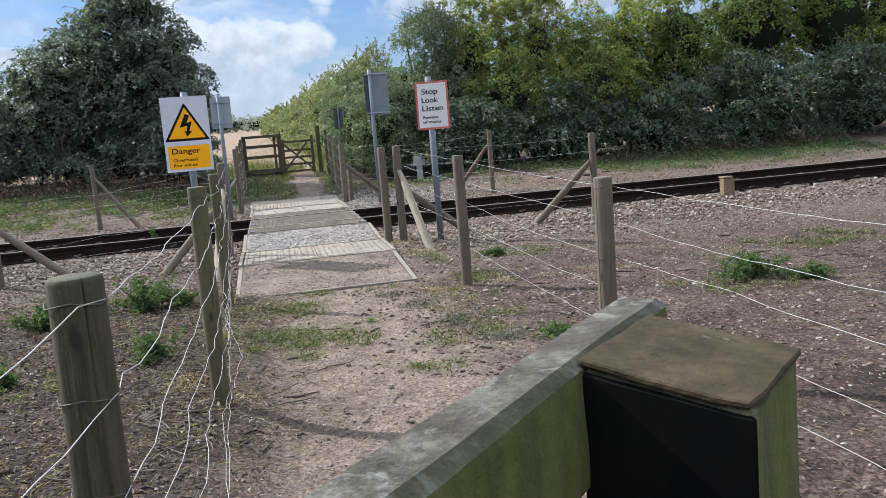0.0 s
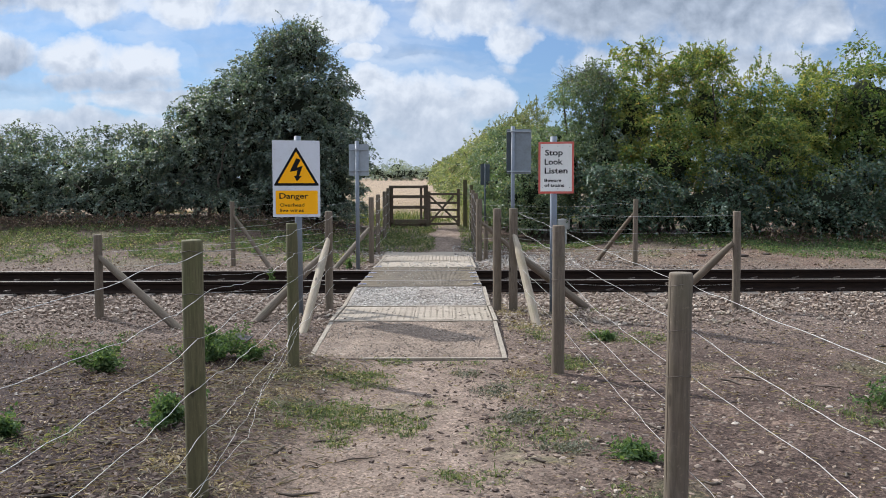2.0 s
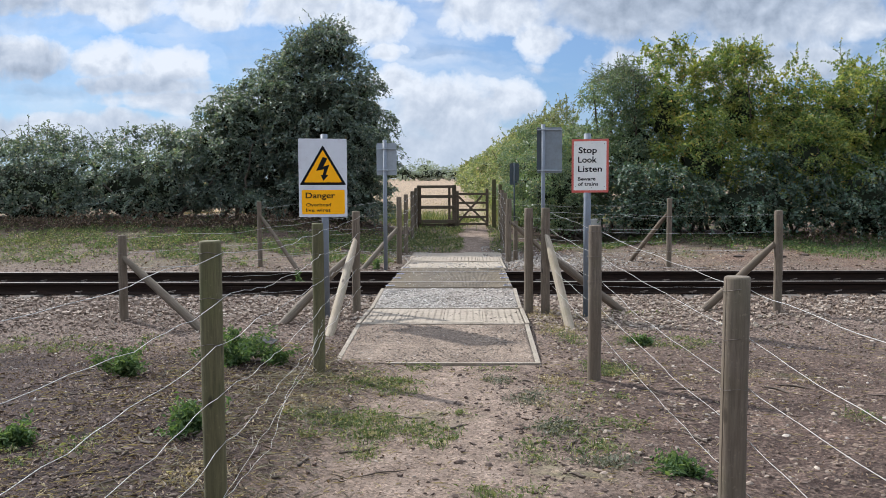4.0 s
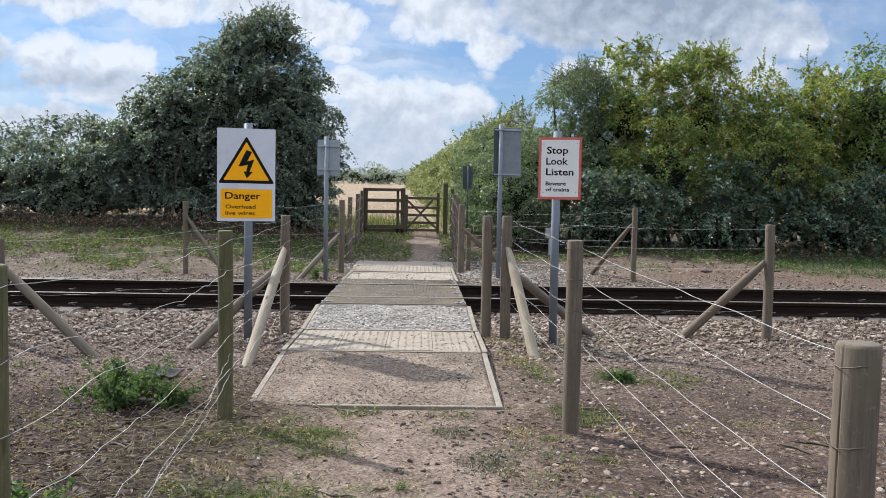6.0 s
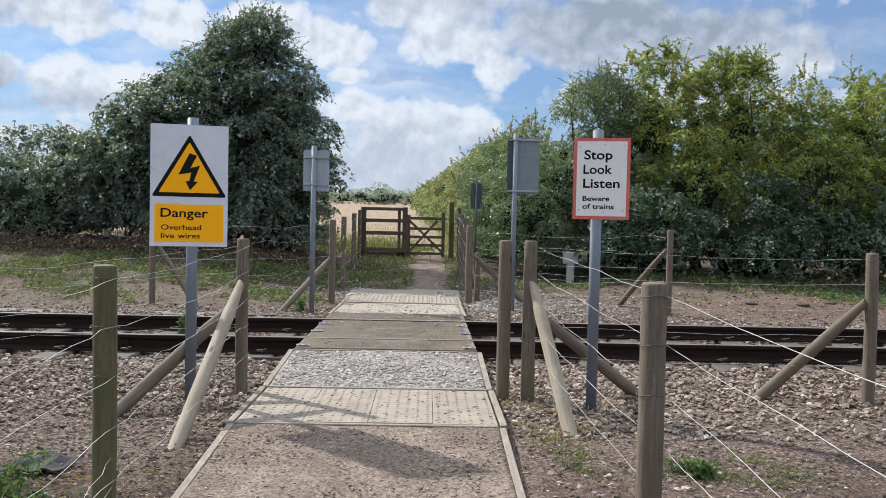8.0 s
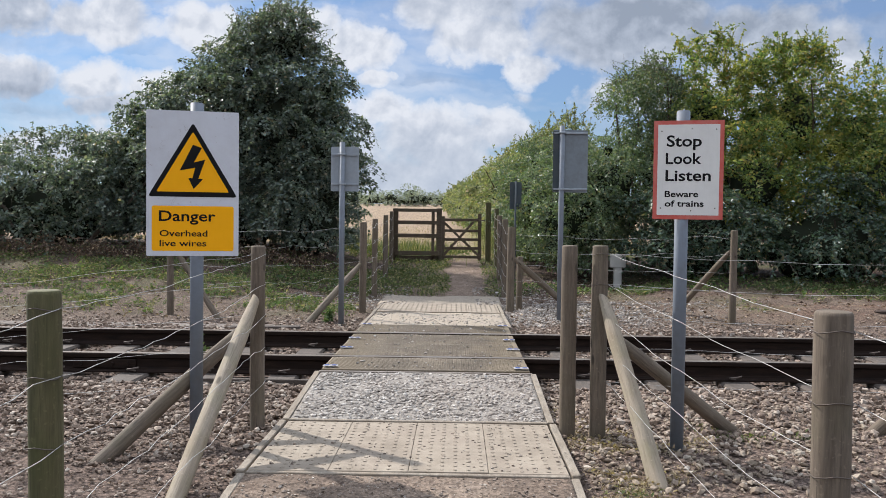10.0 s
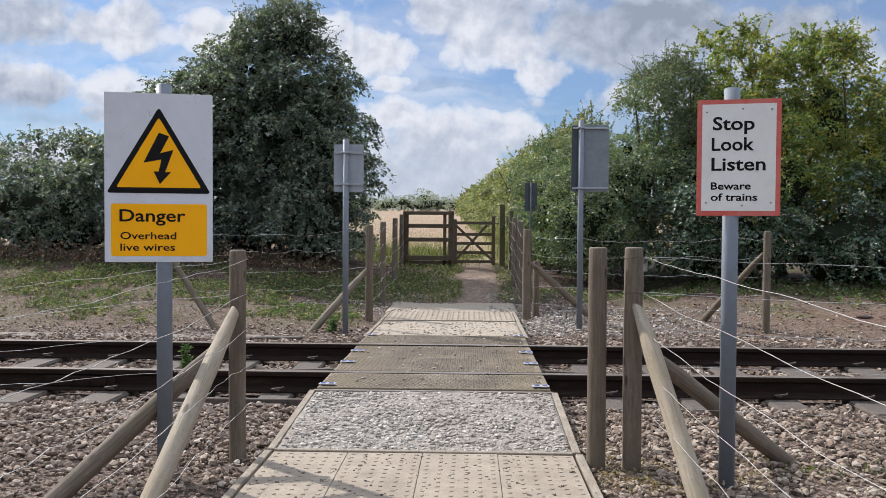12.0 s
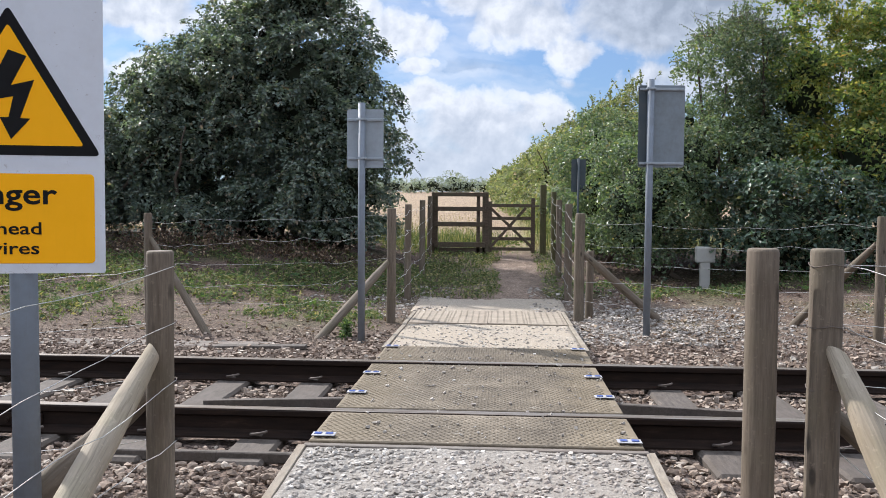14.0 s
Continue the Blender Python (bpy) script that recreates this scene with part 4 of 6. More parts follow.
NEAR_BED = lambda p: (np.abs(p[:, 0]) < 3.4) & (p[:, 1] > -3.2) & (p[:, 1] < 0.5)
FADE = lambda p: np.interp(p[:, 1], (-4.8, -2.8, -1.6, 3.6, 5.4), (0.42, 0.55, 1, 1, 0.6))
scatter("ballast", 42000, lambda g, k: (p := bed_spots(g, k))[NEAR_BED(p)], (0.009, 0.029), M_BALLAST, "brown crushed stone ballast beside the crossing", "ballast", seed=3, flat=0.8, tilt=0.7, rough=0.3, shrink=FADE, facets=20)
scatter("ballast", 42000, lambda g, k: (p := bed_spots(g, k))[~NEAR_BED(p)], (0.009, 0.030), M_BALLAST, "brown and grey crushed stone ballast around the track", "ballast", seed=3, flat=0.85, tilt=0.7, rough=0.3, shrink=FADE)
scatter("gravel", 5200, lambda g, k: np.stack([x := g.uniform(-HALF + 0.02, HALF - 0.02, k), y := g.uniform(-1.44, -0.13, k), 0.13 + (y + 1.46) / 1.34 * 0.096 + 0 * x], -1), (0.004, 0.021), M_CHIPS, "pale grey limestone chippings between timber edges", "gravel", seed=4, lift=0.2, flat=0.65, tilt=0.4, rough=0.2, facets=20)
scatter("gravel", 900, lambda g, k: np.stack([x := g.uniform(-HALF + 0.02, HALF - 0.02, k), y := g.uniform(3.13, 4.9, k), 0.214 - (y - 3.1) * 0.009 + 0 * x], -1), (0.004, 0.014), M_CHIPS, "pale grey limestone chippings beyond the track", "gravel", seed=5)


def apron_spots(g, k):
    x, y = g.normal(0, 1.3, k), g.uniform(5.9, 8.4, k)
    ok = (np.abs(x) > 0.55) & (np.abs(x) < 2.6)
    x, y = x[ok], y[ok]
    return np.stack([x, y, np.maximum(ground_z(x, y), np.where(np.abs(x) < 0.95, 0.19, 0))], -1)


scatter("gravel", 2600, apron_spots, (0.008, 0.026), M_CHIPS, "loose pale gravel at the end of the boards", "gravel", seed=6)


scatter("ballast", 3600, lambda g, k: np.stack([x := 0.98 + np.abs(g.normal(0, 1.5, k)), y := g.uniform(4.3, 6.7, k), ground_z(x, y)], -1), (0.008, 0.024), M_CHIPS, "loose pale stone spread along the foot of the bank", "ballast", seed=23, flat=0.8, tilt=0.6, rough=0.3)


def dirt_spots(g, k):
    x, y = g.uniform(-6, 6.5, k), g.uniform(-12.8, -2.4, k)
    ok = g.random(k) < np.interp(y, (-12.8, -6, -2.4), (0.6, 0.6, 1)) * np.where(np.abs(x - 0.2) < 0.7, 0.5, 1.0)
    ok &= (np.abs(x) > 0.9) | (y < -4.2) | (g.random(k) < 0.35)
    x, y = x[ok], y[ok]
    z = np.where((np.abs(x) < HALF) & (y > -4.2), 0.005 + np.clip(y + 4.2, 0, 1.5) * 0.073, ground_z(x, y))
    return np.stack([x, y, z], -1)


scatter("pebbles", 17000, dirt_spots, (0.003, 0.017), M_PEBBLE, "small pebbles scattered over the trodden soil", "pebbles", seed=8, lift=0.1, facets=20)
scatter("crumbs", 260, lambda g, k: np.stack([g.uniform(-HALF, HALF, k), g.uniform(-2.62, -1.5, k), np.full(k, 0.136)], -1), (0.002, 0.010), M_PEBBLE, "grit and pebbles lying on the paving", "pebbles", seed=9, lift=0.1)
scatter("crumbs", 260, lambda g, k: np.stack([g.uniform(-HALF, HALF, k), g.uniform(0.0, 3.0, k), np.full(k, 0.256)], -1), (0.004, 0.014), M_CHIPS, "stray gravel lying on the rubber deck", "pebbles", seed=10, lift=0.2)
scatter("soil_crumbs", 12500, dirt_spots, (0.003, 0.016), M_CLOD, "small crumbs of dry soil on the ground", "soil crumbs", seed=18, lift=0.2)


def stone_spots(g, k):
    x, y = 0.95 + np.abs(g.normal(0, 1.6, k)), g.uniform(-9.0, -2.8, k)
    return np.stack([x, y, ground_z(x, y)], -1)


scatter("stones", 750, stone_spots, (0.008, 0.030), M_BALLAST, "loose tan stones trodden into the soil beside the fence", "stones", seed=31, lift=0.05, flat=0.6, rough=0.25, facets=20)
scatter("stones", 1700, lambda g, k: np.stack([x := 1.03 + np.abs(g.normal(0, 1.6, k)), y := g.uniform(-2.7, -0.45, k), ground_z(x, y)], -1), (0.010, 0.028), M_TAN, "loose tan stones among the ballast beside the signs", "stones", seed=33, lift=0.55, flat=0.75, tilt=0.6, rough=0.3, facets=20)
scatter("soil_clods", 420, lambda g, k: np.stack([x := g.normal(0.75, 0.3, k), y := g.uniform(-8.0, -4.4, k), ground_z(x, y)], -1), (0.008, 0.024), M_CLOD, "dark crumbs of soil along the path edge", "soil clods", seed=32, lift=0.1, flat=0.6, rough=0.3, facets=20)


def clod_spots(g, k):
    x, y = -0.9 - np.abs(g.normal(0, 1.1, k)), g.uniform(-12.5, -4.3, k)
    return np.stack([x, y, ground_z(x, y)], -1)


scatter("soil_clods", 3600, clod_spots, (0.006, 0.024), M_CLOD, "dark lumps of dug soil beside the fence", "soil clods", seed=21, lift=0.1, rough=0.22, flat=0.7, facets=20)
scatter("soil_clods", 260, clod_spots, (0.016, 0.045), M_CLOD, "larger dark lumps of dug soil beside the fence", "soil clods", seed=24, lift=0.0, rough=0.3, flat=0.6, facets=20)
scatter("grit", 2400, lambda g, k: np.stack([g.uniform(-HALF, HALF, k), y := g.uniform(-4.2, -2.68, k), 0.006 + (y + 4.24) * 0.0753], -1), (0.002, 0.010), M_PEBBLE, "fine grit and stones trodden into the earth filling", "grit", seed=19, lift=0.1)


# ---- fences ----
def wire_run(a, b, g, sag=0.03, kink=0.006):
    """Points of one slack strand between two places."""
    a, b = np.array(a), np.array(b)
    n_pts = max(8, int(np.linalg.norm(b - a) / 0.14))
    u = np.linspace(0, 1, n_pts)
    p = a + (b - a) * u[:, None]
    p[:, 2] -= sag * 4 * u * (1 - u)
    k = g.normal(0, 1, (n_pts, 3)) * kink
    k = (k + np.roll(k, 1, 0) + np.roll(k, -1, 0)) / 1.7
    k[0] = k[-1] = 0
    return p + k


def post_ring(x, y, z, r):
    u = np.linspace(0, 2 * np.pi, 13)
    return np.stack([x + (r + 0.0035) * np.cos(u), y + (r + 0.0035) * np.sin(u), z + 0.006 * np.sin(3 * u)], -1)


def make_fence(label, posts, runs, braces, drops, seed, side, kink=0.006, wire_r=0.0014):
    """posts: name -> x, y, top, radius, material, crack. runs: pairs of posts joined by wires; braces: places of head and foot."""
    g = np.random.default_rng(seed)
    x0, y0 = list(posts.values())[0][:2]
    ob = thing("wire_fence", (x0, y0, float(ground_z(x0, y0))), label, "fence", "fences beside the crossing")
    off = np.array(ob.location)

    def add(name, verts, faces, mat, lab="", smooth=True):
        return part(name, mesh_of(name, np.asarray(verts) - off, faces, mat, smooth), mat, ob, lab)

    for k, (x, y, top, r, mat, crack) in posts.items():
        low = float(ground_z(x, y)) - 0.15
        p = part("fence_post", log(r, top - low, seed * 31 + len(k) + int(abs(x * 37 + y * 11)), crack, lean=tuple(g.normal(0, 0.003, 2))), mat, ob, smooth=True)
        p.location = Vector((x, y, low)) - ob.location
    for head, foot, r, mat in braces:
        a, b = Vector(foot), Vector(head)
        p = part("brace", log(r, (b - a).length, seed + int(abs(foot[0]) * 10), taper=0.92, cut=0.9, tip=0.62), mat, ob, "slanting round timber brace")
        p.matrix_local = Matrix.Translation(a - ob.location) @ (b - a).to_track_quat("Z", "Y").to_matrix().to_4x4()
    for a, b in runs:
        pa, pb = posts[a], posts[b]
        d = np.array((pb[0] - pa[0], pb[1] - pa[1]))
        d /= np.linalg.norm(d)
        out = np.array((d[1], -d[0])) * side
        for drop in drops:
            ends = [np.array((*(np.array(q[:2]) + out * (q[3] + 0.001)), q[2] - drop * min(1.0, (q[2] - float(ground_z(q[0], q[1]))) / 1.2))) for q in (pa, pb)]
            add("wire", *tube(wire_run(*ends, g, sag=float(g.uniform(0.005, 0.05)), kink=kink), wire_r), M_WIRE)
    tied = {k for run in runs for k in run}
    for k in sorted(tied):
        x, y, top, r = posts[k][:4]
        for drop in drops[:3]:
            add("wire_tie", *tube(post_ring(x, y, top - drop * min(1.0, (top - float(ground_z(x, y))) / 1.2), r), 0.0018, 4), M_CLIP)
    return ob


G, W = M_POST_GREEN, M_POST
DROPS = (0.055, 0.26, 0.47, 0.69, 0.92)
make_fence("weathered round-post wire fence with slack strands beside the path", {
    "a": (-1.25, -14.4, 1.31, 0.055, G, None), "b": (-0.878, -11.13, 1.305, 0.06, M_POST_DARK, 0.83), "c": (-0.864, -8.124, 1.344, 0.053, G, None),
    "d": (-0.985, -4.80, 1.312, 0.052, G, None), "e": (-1.094, -1.581, 1.35, 0.051, W, None), "f": (-3.75, -2.2, 1.097, 0.05, W, None)},
    (("a", "b"), ("b", "c"), ("c", "d"), ("d", "e"), ("e", "f")),
    (((-1.09, -1.65, 1.0), (-1.2, -3.08, 0.0), 0.052, M_BRACE), ((-1.14, -1.49, 0.84), (-1.99, -2.47, -0.08), 0.052, W), ((-3.73, -2.22, 0.84), (-2.55, -2.75, -0.03), 0.048, W)), DROPS, 11, 1, 0.009)
make_fence("weathered round-post wire fence along the trodden path", {
    "a": (1.221, -1.631, 1.382, 0.056, W, None), "b": (1.34, -4.87, 1.288, 0.057, W, None), "c": (1.416, -8.365, 1.201, 0.056, W, 0.55), "d": (1.43, -12.3, 1.21, 0.055, W, None),
    "e": (4.04, -1.547, 1.334, 0.05, W, None), "f": (1.02, -1.596, 1.38, 0.055, W, None)},
    (("a", "b"), ("b", "c"), ("c", "d"), ("a", "e")),
    (((1.235, -1.69, 1.04), (1.42, -2.62, 0.0), 0.053, M_BRACE), ((1.25, -1.60, 0.82), (2.3, -1.38, 0.0), 0.051, W), ((4.0, -1.55, 0.94), (3.08, -1.42, 0.0), 0.05, W)), DROPS, 12, -1, 0.004)
make_fence("weathered round-post wire fence beyond the track", {
    "a": (-1.17, 5.5, 1.504, 0.056, W, None), "b": (-1.17, 7.4, 1.56, 0.05, W, None), "c": (-1.18, 9.7, 1.64, 0.05, W, None), "g": (-1.23, 11.85, 1.74, 0.05, W, None), "d": (-3.95, 5.04, 1.428, 0.05, W, None)},
    (("a", "b"), ("b", "c"), ("c", "g"), ("a", "d")),
    (((-1.19, 5.44, 0.87), (-1.84, 4.33, 0.04), 0.05, W), ((-3.92, 5.03, 1.14), (-3.06, 4.58, 0.03), 0.043, W)), (0.1, 0.36, 0.6, 0.85, 1.08), 13, 1, 0.02, 0.0019)
make_fence("weathered round-post wire fence beyond the track beside dark hedge", {
    "a": (1.115, 5.95, 1.455, 0.063, W, None), "b": (1.113, 7.6, 1.58, 0.055, W, None), "c": (1.11, 9.6, 1.66, 0.05, W, None), "e": (1.11, 11.0, 1.82, 0.05, G, None), "d": (4.2, 4.79, 1.451, 0.05, W, None), "f": (1.27, 6.25, 0.98, 0.05, W, None)},
    (("a", "b"), ("b", "c"), ("c", "e"), ("a", "d")),
    (((1.14, 5.95, 0.98), (2.2, 6.0, 0.05), 0.051, W), ((4.18, 4.84, 1.16), (3.55, 5.75, 0.05), 0.046, W)), (0.1, 0.36, 0.6, 0.85, 1.08), 14, -1, 0.016, 0.0019)

# slack strands that hang down a post of the fence and trail along its foot
slack = thing("loose_wire", (-0.94, -4.78, float(ground_z(-0.94, -4.78))), "loose kinked strands of fence wire trailing along the fence foot", "wire")
g = np.random.default_rng(77)
for k in range(2):
    knots = np.array(((-0.94, -4.78, 0.5 - 0.13 * k), (-0.92, -5.6, 0.32 - 0.06 * k), (-0.88, -6.5, 0.24), (-0.84, -7.5, 0.20), (-0.78, -8.6, 0.18), (-0.735, -10.2, 0.15)))
    knots[1:, 0] += g.normal(0, 0.03, 5)
    u = np.linspace(0, 5, 46)
    path = np.stack([np.interp(u, np.arange(6), knots[:, c]) for c in range(3)], -1) + g.normal(0, 0.004, (46, 3))
    path[:, 2] = np.maximum(path[:, 2], ground_z(path[:, 0], path[:, 1]) + 0.01)
    part("strand", mesh_of("strand", *tube(path - np.array(slack.location), 0.0013), M_WIRE, True), M_WIRE, slack)


# ---- gates ----
def bar(bm, a, b, w, t):
    """A flat board from a to b in the x-z plane: w deep, t thick."""
    a, b = Vector(a), Vector(b)
    q = (b - a).to_track_quat("X", "Z").to_matrix().to_4x4()
    c = bmesh.new()
    box(c, 0, (b - a).length, -t / 2, t / 2, -w / 2, w / 2, 0.004)
    bmesh.ops.transform(c, matrix=Matrix.Translation(a) @ q, verts=c.verts)
    me = bpy.data.meshes.new("bar")
    c.to_mesh(me)
    c.free()
    bm.from_mesh(me)
    bpy.data.meshes.remove(me)
    return bm


GY = 12.1
gz = float(ground_z(0.3, GY))
panel = thing("timber_barrier", (-0.65, GY, gz), "dark brown timber rail barrier beside the field gate", "barrier")
for x, h, w in ((-0.5, 1.22, 0.12), (0.36, 1.22, 0.07), (0.5, 1.23, 0.12)):
    part("panel_post", boxed(x - w / 2, x + w / 2, -0.06, 0.06, -0.1, h, 0.008), M_GATE, panel)
for z, h in ((1.18, 0.075), (0.9, 0.085), (0.6, 0.09), (0.2, 0.10)):
    part("panel_rail", bar(bmesh.new(), (-0.5, -0.085, z), (0.5, -0.085, z), h, 0.04), M_GATE, panel)
part("kick_board", boxed(-0.5, 0.5, -0.06, -0.03, -0.04, 0.14, 0.004), M_GATE, panel)

gate = thing("field_gate", (0.34, GY, gz), "dark weathered timber pedestrian gate with crossed braces, closed", "gate")
for x in (-0.40, 0.44):
    part("stile", boxed(x - 0.04, x + 0.04, -0.035, 0.035, 0.05, 1.12 if x > 0 else 1.05, 0.006), M_GATE, gate)
for z in (0.97, 0.72, 0.52, 0.32, 0.12):
    part("gate_rail", bar(bmesh.new(), (-0.40, 0, z), (0.44, 0, z), 0.065, 0.03), M_GATE, gate)
for a, b in (((-0.40, -0.032, 0.93), (0.44, -0.032, 0.14)), ((-0.40, -0.05, 0.14), (0.3, -0.05, 0.93))):
    part("cross_brace", bar(bmesh.new(), a, b, 0.055, 0.018), M_GATE, gate)
part("latch", boxed(0.42, 0.56, -0.05, -0.036, 0.95, 0.98, 0.003), M_CLIP, gate, "galvanised latch")
hang = thing("gate_post", (0.975, GY, gz), "tall squared timber gate post", "post")
part("post_body", boxed(-0.06, 0.06, -0.06, 0.06, -0.1, 1.38, 0.01), M_POST_GREEN, hang)

# the open wicket at the near end, seen from above
wicket = thing("wicket_gate", (-0.232, -12.576, 0.01), "mossy green timber wicket gate standing open", "gate")
turned = pose(0, 0, 0, 0, 0, 45)


def turned_box(*a, bevel=0.006, cuts=0, seed=0, slope=0.0, skew=0.0):
    """A box in the gate's own directions. slope: fall of its top across the gate; skew: turn of a rail out of square."""
    bm = boxed(*a, bevel=bevel)
    for v in bm.verts:
        if v.co.z > 1.3:
            v.co.z -= slope * (0.05 - v.co.y)
        v.co.y += skew * (v.co.x - 0.12)
    if cuts:
        bmesh.ops.subdivide_edges(bm, edges=[e for e in bm.edges if e.calc_length() > 0.05], cuts=cuts, use_grid_fill=True)
        for v in bm.verts:
            v.co += 0.0022 * noise.noise_vector(v.co * 30 + Vector((seed, 0, 0)))
    bmesh.ops.transform(bm, matrix=turned, verts=bm.verts)
    return bm


part("gate_stile", turned_box(-0.0395, 0.068, -0.045, 0.046, 0.0, 1.399, bevel=0.003, cuts=5, slope=0.16), M_MOSS, wicket, "squared stile with dark rotten end grain")
# a thin near-black plate over one face of the stile
part("tarred_face", turned_box(-0.041, -0.0365, -0.047, 0.0465, 0.0, 1.397, bevel=0.0015, slope=0.16), M_STILE_BLACK, wicket, "black plate on one face of the stile")
part("end_grain", turned_box(-0.0412, 0.069, -0.0462, 0.047, 1.4005, 1.4045, bevel=0.001, cuts=4, seed=4, slope=0.16), M_ENDGRAIN, wicket, "brown weathered end grain")
for k, (z0, z1) in enumerate(((1.325, 1.404), (1.1, 1.17), (0.85, 0.92), (0.6, 0.67), (0.3, 0.37))):
    part("gate_rail", turned_box(-0.72, 0.126, 0.0515, 0.0905, z0, z1, bevel=0.006, cuts=7, seed=k, skew=0.052), M_MOSS, wicket, "mossy lichen-spotted rail")
part("gate_stile", turned_box(-0.75, -0.684, -0.062, 0.0056, 0.05, 1.40, bevel=0.004), M_MOSS, wicket)


# ---- signs ----
def lettering(name, text, size, x, z, mat, parent, width=None, bold=0.0):
    """Raised letters on a sign face that looks towards -y."""
    cu = bpy.data.curves.new(name, "FONT")
    cu.body, cu.size, cu.extrude, cu.offset, cu.resolution_u = text, size, 0.0006, bold, 3
    tmp = bpy.data.objects.new(name, cu)
    scene.collection.objects.link(tmp)
    bpy.context.view_layer.update()
    me = bpy.data.meshes.new_from_object(tmp.evaluated_get(bpy.context.evaluated_depsgraph_get()))
    bpy.data.objects.remove(tmp)
    me.materials.clear()
    me.materials.append(mat)
    xs = [v.co.x for v in me.vertices]
    k = width / (max(xs) - min(xs)) if width else 1.0
    me.transform(Matrix.Translation((x, 0, z)) @ pose(0, 0, 0, 90, 0, 0) @ Matrix.Diagonal((k, 1, 1, 1)) @ Matrix.Translation((-min(xs), 0, 0)))
    return part(name, me, mat, parent)


def outline(points, y0, y1):
    """A flat plate with the given outline in x-z, between y0 and y1."""
    bm = bmesh.new()
    f = bm.faces.new([bm.verts.new((x, y0, z)) for x, z in points])
    r = bmesh.ops.extrude_face_region(bm, geom=[f])
    bmesh.ops.translate(bm, verts=[e for e in r["geom"] if isinstance(e, bmesh.types.BMVert)], vec=(0, y1 - y0, 0))
    return bm


def rounded(x0, x1, z0, z1, r, k=5):
    pts = []
    for cx, cz, a0 in ((x1 - r, z1 - r, 0), (x0 + r, z1 - r, 90), (x0 + r, z0 + r, 180), (x1 - r, z0 + r, 270)):
        pts += [(cx + r * math.cos(radians(a0 + 90 * i / k)), cz + r * math.sin(radians(a0 + 90 * i / k))) for i in range(k + 1)]
    return pts


def soft_triangle(cx, z0, w, h, r):
    """Rounded triangle, apex up."""
    tri = [Vector((cx - w / 2, z0)), Vector((cx + w / 2, z0)), Vector((cx, z0 + h))]
    mid = sum(tri, Vector((0, 0))) / 3
    pts = []
    for i, p in enumerate(tri):
        a, b = tri[i - 1], tri[(i + 1) % 3]
        u, v = (a - p).normalized(), (b - p).normalized()
        d = r * 1.6
        for k in range(6):
            t = k / 5
            pts.append(tuple((1 - t) ** 2 * (p + u * d) + 2 * t * (1 - t) * p + t * t * (p + v * d)))
    return pts


def pole(radius, height, seed=0):
    bm = bmesh.new()
    bmesh.ops.create_cone(bm, cap_ends=True, segments=20, radius1=radius, radius2=radius, depth=height, matrix=Matrix.Translation((0, 0, height / 2)))
    bmesh.ops.create_cone(bm, cap_ends=True, segments=20, radius1=radius * 1.0, radius2=radius * 0.9, depth=0.012, matrix=Matrix.Translation((0, 0, height)))
    return bm


danger = thing("warning_sign", (-1.415, -1.905, float(ground_z(-1.415, -1.905)) - 0.05), "white and yellow danger sign on a grey pole", "sign")
base = danger.location.z
part("pole", pole(0.042, 2.262 - base, 1), M_POLE, danger, "grey painted steel pole", True)
face = part("sign_plate", outline(rounded(-0.283, 0.283, 0, 0.92, 0.008), -0.047, -0.042), M_WHITE, danger, "white weathered rectangular plate")
face.matrix_local = pose(-0.022, 0, 1.292 - base, 0, 0, 13)
part("warning_border", outline(soft_triangle(-0.0, 0.376, 0.548, 0.470, 0.014), -0.0482, -0.0471), M_BLACK, face, "black triangle border")
part("warning_triangle", outline(soft_triangle(-0.0, 0.407, 0.445, 0.382, 0.008), -0.0494, -0.0483), M_YELLOW, face, "yellow triangle")
bolt_shape = [(0.008, 0.690), (0.058, 0.672), (0.014, 0.585), (0.078, 0.602), (0.038, 0.488), (0.066, 0.487), (0.012, 0.425), (-0.018, 0.490), (0.006, 0.490), (0.020, 0.552), (-0.066, 0.535)]
part("flash_symbol", outline([((x - 0.008) * 1.08, 0.41 + (z - 0.41) * 1.06) for x, z in bolt_shape], -0.0505, -0.0495), M_BLACK, face, "black lightning flash")
part("caption_panel", outline(rounded(-0.25, 0.252, 0.032, 0.318, 0.014), -0.0482, -0.0471), M_YELLOW, face, "yellow caption panel")
for text, size, x, z, w, b in (("Danger", 0.094, -0.206, 0.222, 0.345, 0.0014), ("Overhead", 0.056, -0.202, 0.125, 0.292, 0.0006), ("live wires", 0.056, -0.202, 0.062, 0.285, 0.0006)):
    t = lettering("lettering", text, size, x, z, M_BLACK, face, w, b)
    t.location.y = -0.0488

